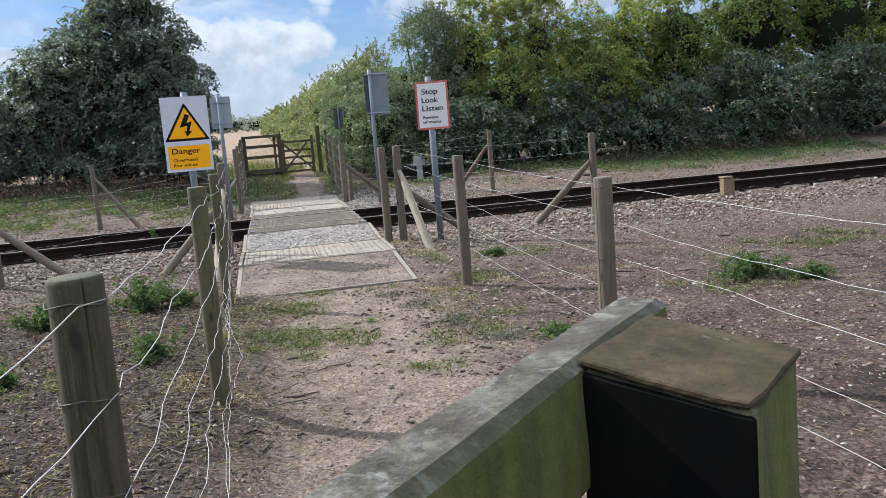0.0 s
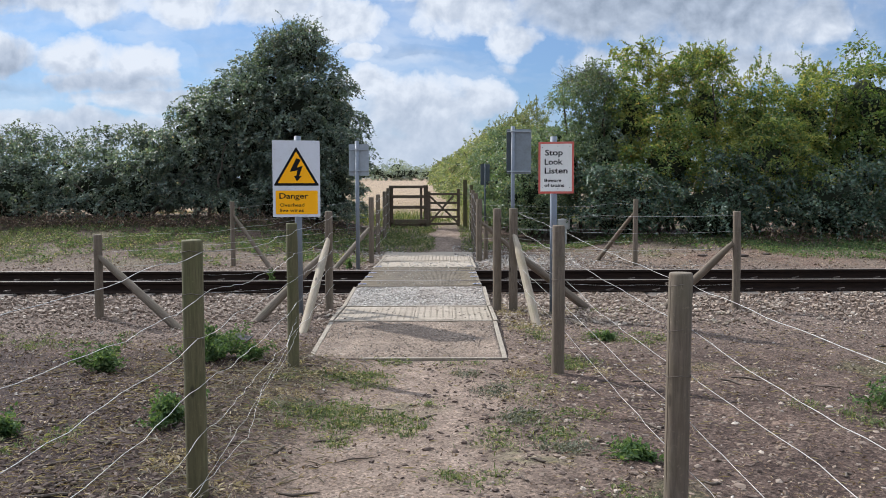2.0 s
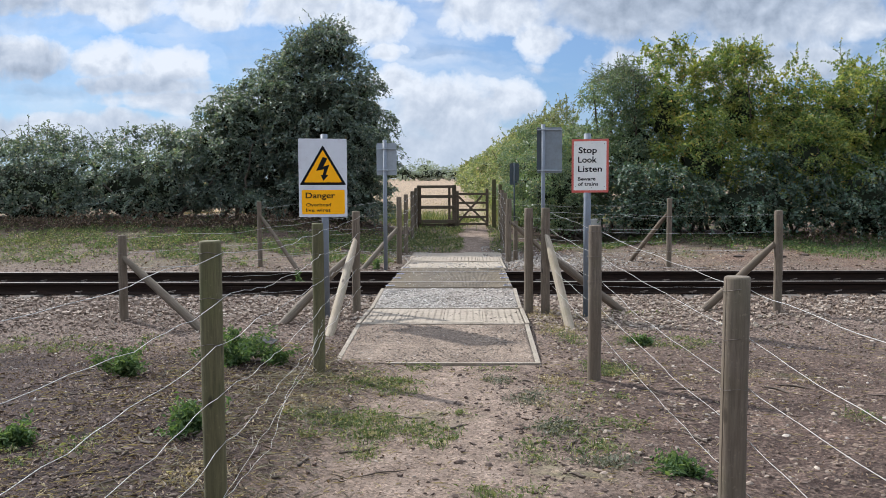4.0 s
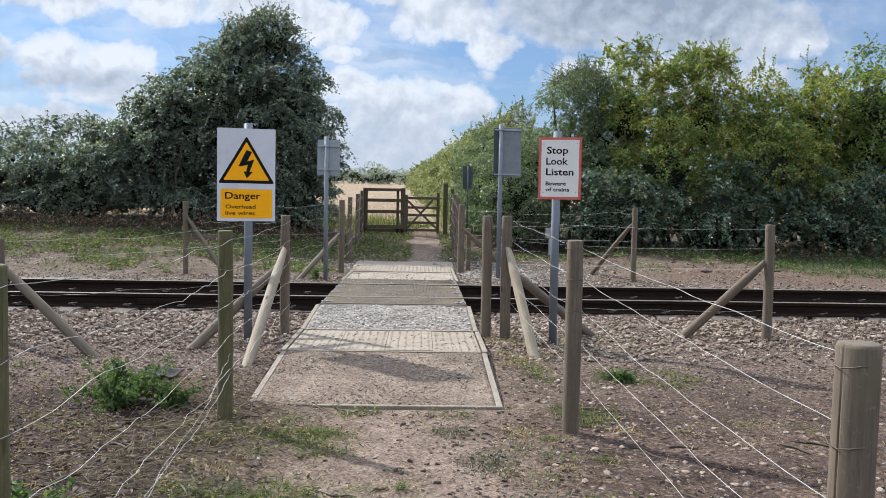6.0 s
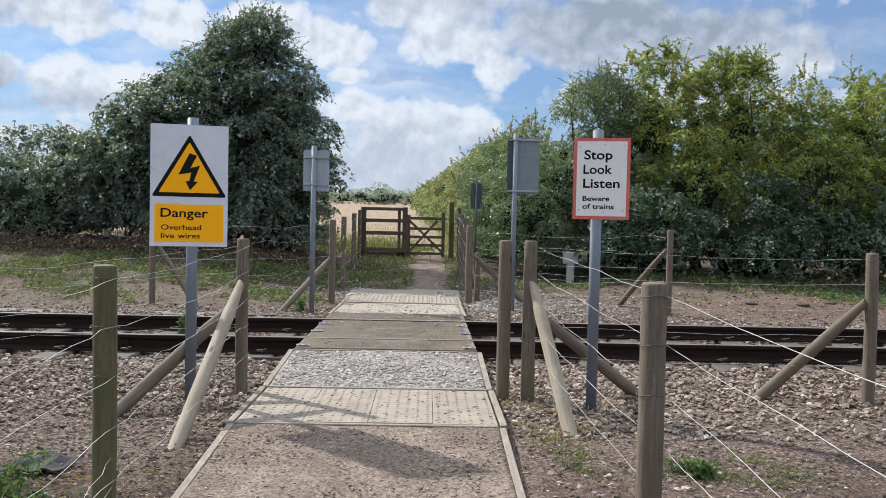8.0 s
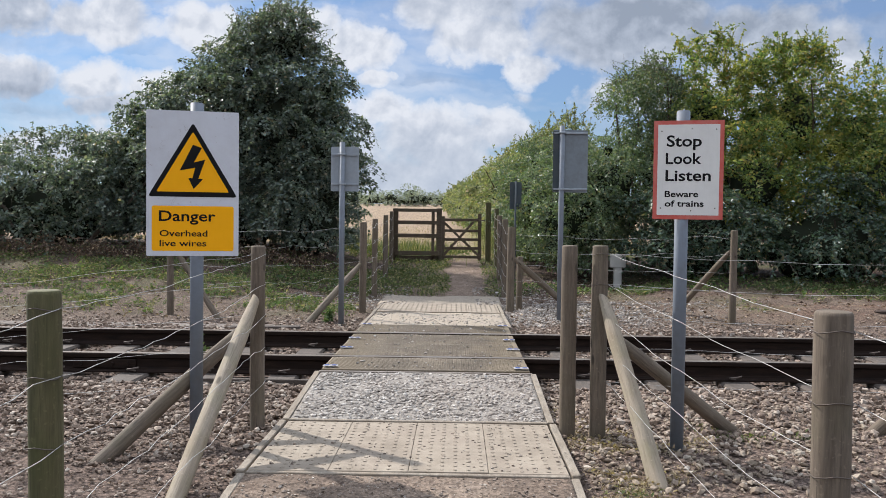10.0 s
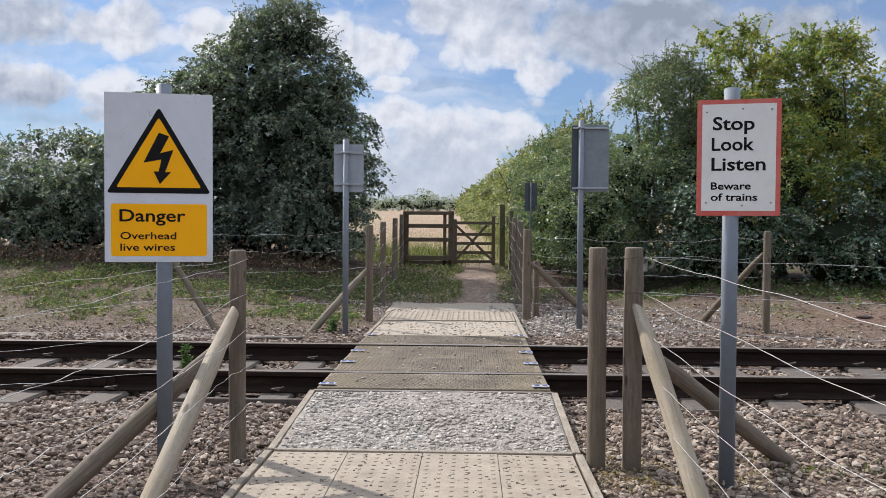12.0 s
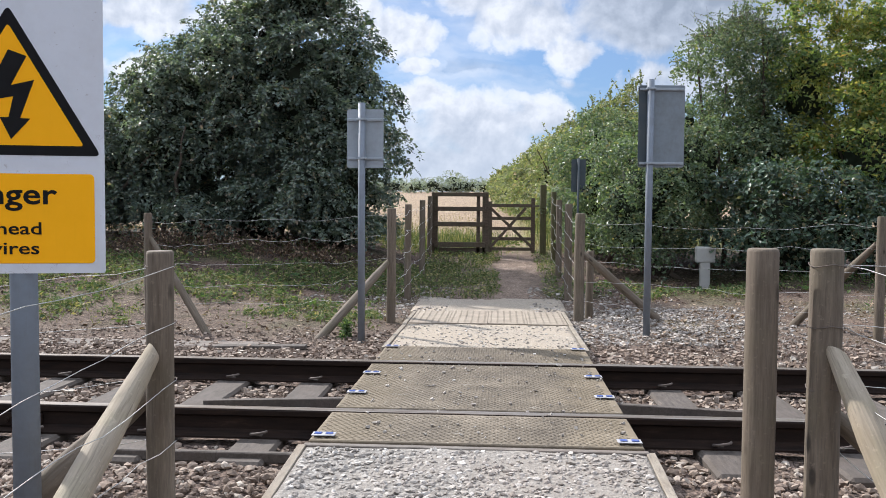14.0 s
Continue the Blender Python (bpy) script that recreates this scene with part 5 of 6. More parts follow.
stop = thing("warning_sign", (1.684, -1.90, float(ground_z(1.684, -1.90)) - 0.05), "white red-bordered stop look listen sign on a grey pole", "sign")
base = stop.location.z
part("pole", pole(0.042, 2.245 - base, 2), M_POLE, stop, "grey painted steel pole", True)
face = part("sign_plate", outline(rounded(-0.213, 0.213, 0, 0.622, 0.004), -0.05, -0.043), M_RED, stop, "faded red bordered plate")
face.matrix_local = pose(0.034, 0, 1.563 - base, 0, 0, -12)
part("sign_field", outline(rounded(-0.188, 0.188, 0.026, 0.597, 0.004), -0.0515, -0.0501), M_CREAM, face, "off-white sign field")
for text, size, x, z, w, b in (("Stop", 0.098, -0.134, 0.460, 0.213, 0.0018), ("Look", 0.098, -0.138, 0.350, 0.217, 0.0018), ("Listen", 0.098, -0.138, 0.243, 0.275, 0.0018), ("Beware", 0.055, -0.14, 0.141, 0.204, 0.0012), ("of trains", 0.055, -0.14, 0.081, 0.238, 0.0012)):
    t = lettering("lettering", text, size, x, z, M_BLACK, face, w, b)
    t.location.y = -0.0522
for x, z in ((-0.165, 0.555), (0.02, 0.57), (0.165, 0.565), (-0.165, 0.07), (0.02, 0.055), (0.165, 0.07)):
    part("screw", boxed(x - 0.004, x + 0.004, -0.0545, -0.0517, z - 0.004, z + 0.004, 0.001), M_CLIP, face)


def back_sign(at, w, h, z0, top, turn, shift, label, mat, rails, r=0.038, pole_mat=None):
    """A sign that faces away: plate, clamp rails and pole."""
    ob = thing("sign_back", (at[0], at[1], float(ground_z(*at)) - 0.05), label, "sign", "signs facing away")
    low = ob.location.z
    part("pole", pole(r, top - low), pole_mat or M_POLE, ob, "dark painted steel pole" if pole_mat else "grey painted steel pole", True)
    plate = part("sign_plate", outline(rounded(-w / 2, w / 2, 0, h, 0.02), 0.045, 0.05), mat, ob)
    plate.matrix_local = pose(shift, 0, z0 - low, 0, 0, turn)
    for z in rails:
        part("clamp_rail", boxed(-w / 2 + 0.01, w / 2 - 0.01, 0.022, 0.044, z * h - 0.014, z * h + 0.014, 0.003), M_SIGNBACK, plate)
        part("pole_clamp", boxed(-shift - r - 0.012, -shift + r + 0.012, -r - 0.006, 0.024, z * h - 0.012, z * h + 0.012, 0.004), M_SIGNBACK, plate)
    return ob, plate


back_sign((-1.321, 4.256), 0.385, 0.61, 1.925, 2.59, 0, 0.03, "plain grey back of a small sign on a grey pole", M_SIGNBACK, (0.16, 0.82))
_, plate = back_sign((1.735, 4.76), 0.50, 0.885, 1.965, 2.90, 4, 0.13, "slate grey back of a tall sign on a grey pole", M_SIGNBACK_MID, (0.05, 0.95))
part("side_plate", outline(rounded(-0.252, -0.15, 0.01, 0.87, 0.01), 0.036, 0.0435), M_SIGNBACK_DARK, plate, "dark second plate")
back_sign((1.42, 9.6), 0.24, 0.54, 1.79, 2.34, 8, 0.01, "small dark sign back on a thin pole beside hedge", M_SIGNBACK_DARK, (), 0.02, M_SIGNBACK_DARK)

marker = thing("marker_post", (3.36, 9.0, 0.28), "small pale concrete marker post with square head", "marker post")
part("stem", boxed(-0.075, 0.075, -0.05, 0.05, -0.3, 0.42, 0.01), M_PALE, marker)
part("head", boxed(-0.15, 0.15, -0.06, 0.06, 0.40, 0.65, 0.015), M_PALE, marker)

stub = thing("timber_stub", (6.72, -0.5, float(ground_z(6.72, -0.5))), "short brown timber marker box on the ballast", "marker post")
part("stub_body", boxed(-0.095, 0.095, -0.07, 0.07, -0.05, 0.29, 0.008), M_BROWN_TIMBER, stub)
part("stub_lid", boxed(-0.105, 0.06, -0.08, 0.08, 0.292, 0.32, 0.006), M_BROWN_TIMBER, stub, "split timber lid")

sheet = bmesh.new()
bmesh.ops.create_grid(sheet, x_segments=10, y_segments=8, size=0.5)
for v in sheet.verts:
    v.co = Vector((v.co.x * 0.30 + 0.05 * v.co.y, v.co.y * 0.24, 0.035 + 0.03 * noise.noise(v.co * 3.1) + 0.04 * max(0, v.co.y)))
bmesh.ops.solidify(sheet, geom=sheet.faces, thickness=0.008)
flap = thing("rubber_sheet", (-1.82, -3.55, float(ground_z(-1.82, -3.55))), "crumpled black rubber scrap lying on the ballast", "scrap")
part("sheet", sheet, M_RUBBER, flap)

trough = thing("cable_trough", (-7.6, 3.9, 0.048), "grey concrete cable trough lid beside the track", "cable trough")
for k in range(12):
    part("trough_lid", boxed(-5.5 + 0.91 * k, -4.6 + 0.91 * k, -0.16, 0.16, 0, 0.06, 0.008), M_CONCRETE, trough)
plank = thing("loose_plank", (-2.25, 3.75, 0.085), "dark brown weathered plank sunk in the ballast", "plank")
plank.rotation_euler = (0, 0, radians(6))
part("plank_body", boxed(-0.45, 0.45, -0.07, 0.07, 0, 0.04, 0.006), M_SLEEPER, plank)


# ---- plants ----
def leaves_at(p, out, g, length, width, droop=0.35, rand=0.6, up=0.45):
    """Folded leaves at places p that face along out. Returns verts and triangles."""
    k = len(p)
    nrm = out * 0.7 + g.normal(0, rand, (k, 3)) + (0, 0, up)
    nrm /= np.linalg.norm(nrm, axis=1, keepdims=True) + 1e-9
    d = g.normal(0, 1, (k, 3)) + out * 0.5 - np.array((0, 0, droop))
    d -= nrm * (d * nrm).sum(1, keepdims=True)
    d /= np.linalg.norm(d, axis=1, keepdims=True) + 1e-9
    s = np.cross(nrm, d)
    ln = length * g.uniform(0.6, 1.35, (k, 1))
    wd = width * g.uniform(0.7, 1.3, (k, 1)) * ln / length
    v = np.stack([p, p + d * ln * 0.42 + s * wd * 0.5 + nrm * wd * 0.16, p + d * ln - nrm * ln * 0.12, p + d * ln * 0.42 - s * wd * 0.5 + nrm * wd * 0.16], 1)
    base = np.arange(k)[:, None, None] * 4
    f = (np.array([[0, 1, 2], [0, 2, 3]])[None] + base).reshape(-1, 3)
    return v.reshape(-1, 3), f


def ball(p, r, sub=1):
    bm = bmesh.new()
    bmesh.ops.create_icosphere(bm, subdivisions=sub, radius=1)
    v = np.array([q.co[:] for q in bm.verts])
    f = np.array([[q.index for q in face.verts] for face in bm.faces])
    bm.free()
    n_all = len(p)
    w = v[None] * r[:, None, None] + p[:, None]
    return w.reshape(-1, 3), (f[None] + (np.arange(n_all) * len(v))[:, None, None]).reshape(-1, 3)


def mass(c, r, k):
    """An uneven ellipsoid of k times the radii r."""
    v, f = ball(np.zeros((1, 3)), np.ones(1), 3)
    v = v * (1 + 0.12 * np.sin(v[:, :1] * 5 + c[0]) * np.sin(v[:, 2:] * 6 + c[1]))
    return v * np.array(r) * k + np.array(c), f


def clumps(lumps, count, size, g, floor, deep=0.72):
    """Blob centres near the skins of the ellipsoids lumps: rows of centre and radii."""
    cs, rs = [], []
    area = np.array([(a * b + b * c + a * c) for _, (a, b, c) in lumps])
    for (c, r), share in zip(lumps, area / area.sum()):
        k = max(4, int(count * share))
        d = g.normal(0, 1, (k, 3))
        d /= np.linalg.norm(d, axis=1, keepdims=True)
        q = np.array(c) + d * np.array(r) * g.uniform(deep, 0.98, (k, 1))
        cs.append(q)
        rs.append(g.uniform(*size, k))
    c, r = np.concatenate(cs), np.concatenate(rs)
    low = floor(c[:, 0], c[:, 1])
    c[:, 2] = np.maximum(c[:, 2], low + 0.25 + 0.3 * g.random(len(c)))
    return c, r


def sprays(roots, ways, g, length, mat_leaf, leaf_len, leaf_w, per=22, bend=0.4, face=None):
    """Long shoots with leaves along them: twig tubes and leaves."""
    stems, leaves = [], []
    for i, (p, d) in enumerate(zip(roots, ways)):
        ln = length * g.uniform(0.5, 1.3)
        u = np.linspace(0, 1, 6)[:, None]
        side = g.normal(0, 0.25, 3)
        path = p + d * ln * u + side * ln * u**2 * 0.6 - np.array((0, 0, bend)) * ln * u**2
        stems.append(tube(path, np.linspace(0.006, 0.0015, 6), 3))
        k = int(per * g.uniform(0.5, 1.2))
        t = g.uniform(0.05, 1, k)
        q = np.stack([np.interp(t, u[:, 0], path[:, a]) for a in range(3)], -1)
        if face is None:
            leaves.append(leaves_at(q, g.normal(0, 1, (k, 3)), g, leaf_len, leaf_w, 0.5))
        else:  # leaves in two ranks that lie along the frond
            q = q + g.normal(0, 0.018, (k, 3))
            leaves.append(leaves_at(q, np.tile(face[i] * 0.6 + (0, 0, 0.5), (k, 1)), g, leaf_len, leaf_w, 0.5, 0.38, 0.5))
    return stems, leaves


def shrub(name, label, category, lumps, count, blob, mat, leaf_size, density, seed, shoots=0, shoot_len=0.8, hang=0, stems=6, back=0.3, deep=0.72, group="hedgerow shrubs", core=0.6, shoot_leaves=22, shoot_bend=0.15, fronds=0, frond_len=0.5, frond_leaves=26, hang_len=0.9, spread=0.45):
    """A bush: stems, dark cores for its inner shade and a skin of separate leaves over many clumps."""
    g = np.random.default_rng(seed)
    cx, cy = np.mean([c[0] for c, _ in lumps]), np.mean([c[1] for c, _ in lumps])
    ob = thing(name, (cx, cy, float(ground_z(cx, cy))), label, category, group)
    off = np.array(ob.location)
    c, r = clumps(lumps, count, blob, g, ground_z, deep)
    pts, outs = [], []
    for q, rad in zip(c, r):
        k = int(4 * math.pi * rad * rad * density)
        d = g.normal(0, 1, (k, 3))
        d /= np.linalg.norm(d, axis=1, keepdims=True)
        d = d[((d[:, 1] < 0.35) | (g.random(k) < back)) & (d[:, 2] > -0.45 + 0.3 * g.normal(0, 1, k))]
        squash = np.array((g.uniform(0.9, 1.35), g.uniform(0.8, 1.1), g.uniform(0.6, 0.95)))
        far = g.uniform(0.72, 1.12, (len(d), 1)) + 0.16 * np.sin(d[:, :1] * 9 + rad * 50) * np.sin(d[:, 1:2] * 8 + rad * 70) * np.sin(d[:, 2:] * 8)
        pts.append(q + d * rad * squash * far)
        outs.append(d)
    p, o = np.concatenate(pts), np.concatenate(outs)
    ok = np.ones(len(p), bool)
    for q, rad in zip(c, r):
        ok &= ((p - q) ** 2).sum(1) > (0.66 * rad) ** 2
    ok &= p[:, 2] > ground_z(p[:, 0], p[:, 1]) + 0.02
    p, o = p[ok], o[ok]
    bits, twigs = [leaves_at(p, o, g, *leaf_size)], []
    if shoots:
        top = p[g.choice(len(p), shoots * 6, p=(w := np.clip(o[:, 2], 0.02, 1) ** 2 * np.clip(p[:, 2], 0.1, 9) ** 2) / w.sum())]
        top = top[np.argsort(-(top[:, 2] + 0.8 * g.random(len(top))))][:shoots]
        ways = np.array((0, 0, 1.0)) + g.normal(0, spread, (len(top), 3))
        ways /= np.linalg.norm(ways, axis=1, keepdims=True)
        a, b = sprays(top, ways, g, shoot_len, mat, leaf_size[0] * 0.65, leaf_size[1] * 0.65, int(shoot_leaves * 1.4), shoot_bend)
        twigs += a
        bits += b
    if fronds:
        seen_from = np.clip(0.25 - o[:, 1] + 0.35 * o[:, 2], 0.03, 2)
        pick = g.choice(len(p), fronds, p=seen_from / seen_from.sum())
        ways = o[pick] * np.array((0.75, 0.75, 0.45)) + np.array((0, 0, 0.35)) + g.normal(0, 0.3, (fronds, 3))
        a, b = sprays(p[pick] - o[pick] * 0.08, ways, g, frond_len, mat, leaf_size[0], leaf_size[1], frond_leaves, 0.85, o[pick])
        twigs += a
        bits += b
    if hang:
        low = p[g.choice(len(p), hang)]
        ways = g.normal(0, 0.3, (hang, 3)) + np.array((0, -0.8, -0.2))
        a, b = sprays(low, ways, g, hang_len, mat, leaf_size[0], leaf_size[1], 26, 0.9)
        twigs += a
        bits += b
    tagged(part("leaves", mesh_of("leaves", *joined([(v - off, f) for v, f in bits]), mat), mat, ob), kind="stuff")
    # solid dark lumps stand in for the shade behind the leaves
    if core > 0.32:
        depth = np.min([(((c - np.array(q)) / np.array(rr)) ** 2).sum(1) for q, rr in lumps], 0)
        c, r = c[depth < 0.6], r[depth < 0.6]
        tagged(part("shaded_inside", mesh_of("shaded_inside", *joined([(v - off, f) for v, f in ([ball(c, r * core * 0.5)] if core > 0.55 and len(c) else []) + [mass(q, rr, 0.52 if core > 0.55 else 0.4) for q, rr in lumps]]), M_CORE, True), M_CORE, ob, "dark solid core painted as the shade inside the bush"), kind="stuff")
    limbs = []
    for k in range(stems):
        (lx, ly, lz), (rx, ry, rz) = lumps[k % len(lumps)]
        x, y = lx + g.normal(0, rx * 0.35), ly + g.normal(-ry * 0.3, ry * 0.3)
        foot = np.array((x, y, float(ground_z(x, y)) - 0.1))
        tip = np.array((lx + g.normal(0, rx * 0.5), ly + g.normal(-0.2 * ry, ry * 0.3), lz + rz * g.uniform(0.0, 0.55)))
        u = np.linspace(0, 1, 8)[:, None]
        path = foot + (tip - foot) * u + np.cumsum(g.normal(0, 0.05, (8, 3)), 0)
        limbs.append(tube(path, np.linspace(0.05, 0.012, 8), 6))
    if limbs or twigs:
        if limbs:
            tagged(part("woody_frame", mesh_of("woody_frame", *joined([(v - off, f) for v, f in limbs]), M_TWIG, True), M_TWIG, ob, "brown woody stems"), kind="stuff")
        if twigs:
            tagged(part("twig_growth", mesh_of("twig_growth", *joined([(v - off, f) for v, f in twigs]), M_TWIG, True), M_TWIG, ob, "thin brown shoots"), kind="stuff")
    return ob


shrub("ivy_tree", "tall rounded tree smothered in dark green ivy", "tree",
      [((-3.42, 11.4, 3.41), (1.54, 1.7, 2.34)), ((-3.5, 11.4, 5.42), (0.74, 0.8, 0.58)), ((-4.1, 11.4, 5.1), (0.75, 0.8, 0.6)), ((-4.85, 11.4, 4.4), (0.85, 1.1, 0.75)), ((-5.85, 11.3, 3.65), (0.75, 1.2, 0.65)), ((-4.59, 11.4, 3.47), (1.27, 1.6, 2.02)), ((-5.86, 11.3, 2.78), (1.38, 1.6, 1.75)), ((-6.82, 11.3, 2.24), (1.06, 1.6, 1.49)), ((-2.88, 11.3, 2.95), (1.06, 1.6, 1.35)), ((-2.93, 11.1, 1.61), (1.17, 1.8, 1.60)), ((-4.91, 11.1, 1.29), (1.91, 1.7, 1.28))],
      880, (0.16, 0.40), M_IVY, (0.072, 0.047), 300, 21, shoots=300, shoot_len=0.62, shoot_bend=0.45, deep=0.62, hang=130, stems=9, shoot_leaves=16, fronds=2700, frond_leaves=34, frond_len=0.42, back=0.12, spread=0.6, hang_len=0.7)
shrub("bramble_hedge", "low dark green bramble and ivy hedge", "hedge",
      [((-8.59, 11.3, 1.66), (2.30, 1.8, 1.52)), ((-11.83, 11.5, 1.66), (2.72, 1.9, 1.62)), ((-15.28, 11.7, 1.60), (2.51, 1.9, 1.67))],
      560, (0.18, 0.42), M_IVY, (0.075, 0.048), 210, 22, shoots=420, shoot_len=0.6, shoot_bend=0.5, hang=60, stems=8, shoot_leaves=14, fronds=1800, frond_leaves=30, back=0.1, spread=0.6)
shrub("hedge_bush", "grey-green small-leaved bush beside the fence", "bush",
      [((2.5, 10.4, 1.5), (1.0, 1.5, 1.45)), ((3.4, 10.8, 2.15), (1.1, 1.4, 1.2)), ((2.1, 12.5, 1.9), (0.8, 1.5, 1.5)), ((4.7, 11.0, 2.6), (0.9, 1.2, 1.3))],
      300, (0.16, 0.4), M_THORN, (0.056, 0.038), 520, 23, shoots=120, shoot_len=0.3, spread=0.8, stems=6, fronds=500, frond_len=0.3)
shrub("thorn_tree", "airy small-leaved thorn tree in the hedge", "tree",
      [((3.75, 11.0, 4.15), (0.5, 0.8, 0.38)), ((4.35, 11.0, 4.35), (0.6, 0.9, 0.4)), ((4.8, 11.0, 4.0), (0.45, 0.9, 0.5)), ((4.3, 11.0, 3.4), (0.6, 0.9, 0.7))],
      270, (0.10, 0.24), M_THORN, (0.06, 0.036), 330, 24, shoots=380, shoot_len=0.46, spread=1.5, stems=7, core=0.3, shoot_leaves=16, shoot_bend=0.2)
shrub("tall_shrub", "tall yellow-green shrub with turning leaves", "shrub",
      [((5.45, 10.7, 3.6), (0.75, 1.2, 1.75)), ((6.5, 10.8, 3.4), (0.6, 1.1, 1.5)), ((7.35, 10.7, 3.65), (0.85, 1.3, 1.75)), ((8.6, 10.7, 3.25), (0.95, 1.3, 1.55)), ((10.0, 10.8, 3.3), (1.15, 1.4, 1.65)), ((6.2, 10.0, 2.3), (1.4, 1.4, 1.4)), ((8.6, 9.7, 2.2), (2.2, 1.3, 1.4))],
      740, (0.15, 0.36), M_YELLOWGREEN, (0.08, 0.043), 300, 25, deep=0.5, shoots=420, shoot_len=0.46, spread=0.8, shoot_bend=0.2, stems=14, core=0.54, shoot_leaves=30, fronds=1100, frond_leaves=26, frond_len=0.4, back=0.12)
shrub("bramble_bank", "dark bramble and ivy bank under the taller shrubs", "bush",
      [((4.9, 9.4, 1.1), (1.5, 1.1, 1.2)), ((7.2, 9.0, 1.1), (1.8, 1.1, 1.2)), ((10.0, 8.9, 1.2), (2.0, 1.2, 1.3)), ((13.0, 8.8, 1.4), (2.2, 1.3, 1.5)), ((16.4, 9.0, 1.4), (2.4, 1.4, 1.6))],
      460, (0.18, 0.45), M_BRAMBLE, (0.075, 0.05), 210, 26, shoots=40, hang=110, stems=8, fronds=1700, frond_leaves=30, back=0.1)
shrub("tall_shrub", "tall green shrub with arching shoots", "shrub",
      [((11.7, 10.8, 3.5), (1.3, 1.5, 1.95)), ((11.0, 10.4, 2.0), (1.5, 1.2, 1.4)), ((13.4, 10.4, 2.1), (1.6, 1.2, 1.5)), ((9.4, 10.4, 2.4), (1.2, 1.0, 1.1)), ((14.4, 11.0, 4.0), (1.8, 1.6, 2.2)), ((17.2, 11.2, 4.0), (2.1, 1.8, 2.4)), ((19.8, 11.5, 3.8), (1.8, 2.0, 2.4))],
      560, (0.2, 0.45), M_GREENSHRUB, (0.10, 0.055), 210, 27, deep=0.6, back=0.12, shoots=220, shoot_len=0.7, stems=10, shoot_leaves=24, fronds=700)
for k, (x, y, h) in enumerate(((2.5, 15.0, 3.35), (2.3, 19.5, 3.35), (2.0, 24.5, 3.3), (1.65, 31.0, 3.0), (1.3, 40.0, 2.8), (0.9, 52.0, 2.6), (0.4, 68.0, 2.6))):
    ln = (2.6, 2.8, 3.4, 4.4, 5.4, 7.0, 9.0)[k]
    z = float(ground_z(x, y))
    shrub("path_hedge", "sunlit yellow-green field hedge with upright shoots", "hedge",
          [((x, y, z + h * 0.42), (1.2, ln, h * 0.5)), ((x + 0.8, y + 0.4 * ln, z + h * 0.5), (1.3, ln * 0.7, h * 0.52))],
          int(110 + 6 * k), (0.25, 0.5), M_HEDGE, (0.085 + 0.018 * k, 0.05 + 0.011 * k), 300 / (1 + 0.6 * k), 30 + k, shoots=70, shoot_len=0.5, stems=4, back=0.15)


def dead_growth(x0, x1, y, count, seed, label):
    """A tangle of bare brown stems with dead leaves at the foot of a hedge."""
    g = np.random.default_rng(seed)
    ob = thing("dead_bramble", ((x0 + x1) / 2, y, float(ground_z((x0 + x1) / 2, y))), label, "dead bramble", "dead growth under the hedges")
    off = np.array(ob.location)
    px, py = g.uniform(x0, x1, count), y + g.normal(0, 0.25, count)
    roots = np.stack([px, py, ground_z(px, py)], -1)
    ways = np.stack([g.normal(0, 0.5, count), g.normal(-0.25, 0.3, count), g.uniform(0.5, 1.1, count)], -1)
    twigs, bits = sprays(roots, ways, g, 0.75, M_LITTER, 0.055, 0.03, 14, 0.7)
    part("dead_leaves", mesh_of("dead_leaves", *joined([(v - off, f) for v, f in bits]), M_LITTER), M_LITTER, ob)
    part("twig_growth", mesh_of("twig_growth", *joined([(v - off, f) for v, f in twigs]), M_TWIG, True), M_TWIG, ob)


dead_growth(-12.5, -2.4, 9.35, 800, 71, "tangle of brown dead stems under the ivy")
dead_growth(7.5, 15.0, 7.6, 200, 72, "brown dead stems under the bramble bank")

# woods beyond the field
for k in range(52):
    g = np.random.default_rng(60 + k)
    x, y = -62 + 2.3 * k + g.normal(0, 1.5), 225 + g.normal(0, 10)
    h = g.uniform(2.4, 4.6) + (1.8 if k == 21 else 0)
    z = float(ground_z(x, y))
    shrub("distant_tree", "green tree at the far edge of the field, haze painted into its leaves", "tree", [((x, y, z + h * 0.5), (g.uniform(3.0, 5), 3.5, h * 0.5))], 26, (0.6, 1.2), M_FAR, (0.5, 0.38), 3.6, 80 + k, stems=2, group="trees beyond the field", back=0.1)


# ---- grass, weeds and litter ----
def blades(p, g, height, width, lean=0.5):
    k = len(p)
    a = g.random(k) * 6.283
    h = height * g.uniform(0.4, 1.3, k)
    d = np.stack([np.cos(a), np.sin(a), 0 * a], -1)
    s = np.stack([-np.sin(a), np.cos(a), 0 * a], -1) * (width / 2)
    l = np.abs(g.normal(0, lean, k))[:, None]
    upv = np.array((0, 0, 1.0))
    m = p + upv * (h * 0.55)[:, None] + d * (h[:, None] * l * 0.35)
    t = p + upv * (h * np.clip(1 - 0.25 * l[:, 0] ** 2, 0.3, 1))[:, None] + d * (h[:, None] * l)
    v = np.stack([p - s, p + s, m - s * 0.7, m + s * 0.7, t], 1)
    f = np.array([[0, 1, 3], [0, 3, 2], [2, 3, 4]])[None] + (np.arange(k) * 5)[:, None, None]
    return v.reshape(-1, 3), f.reshape(-1, 3)


def on_ground(x, y, lift=0.0):
    return np.stack([x, y, ground_z(x, y) + lift], -1)


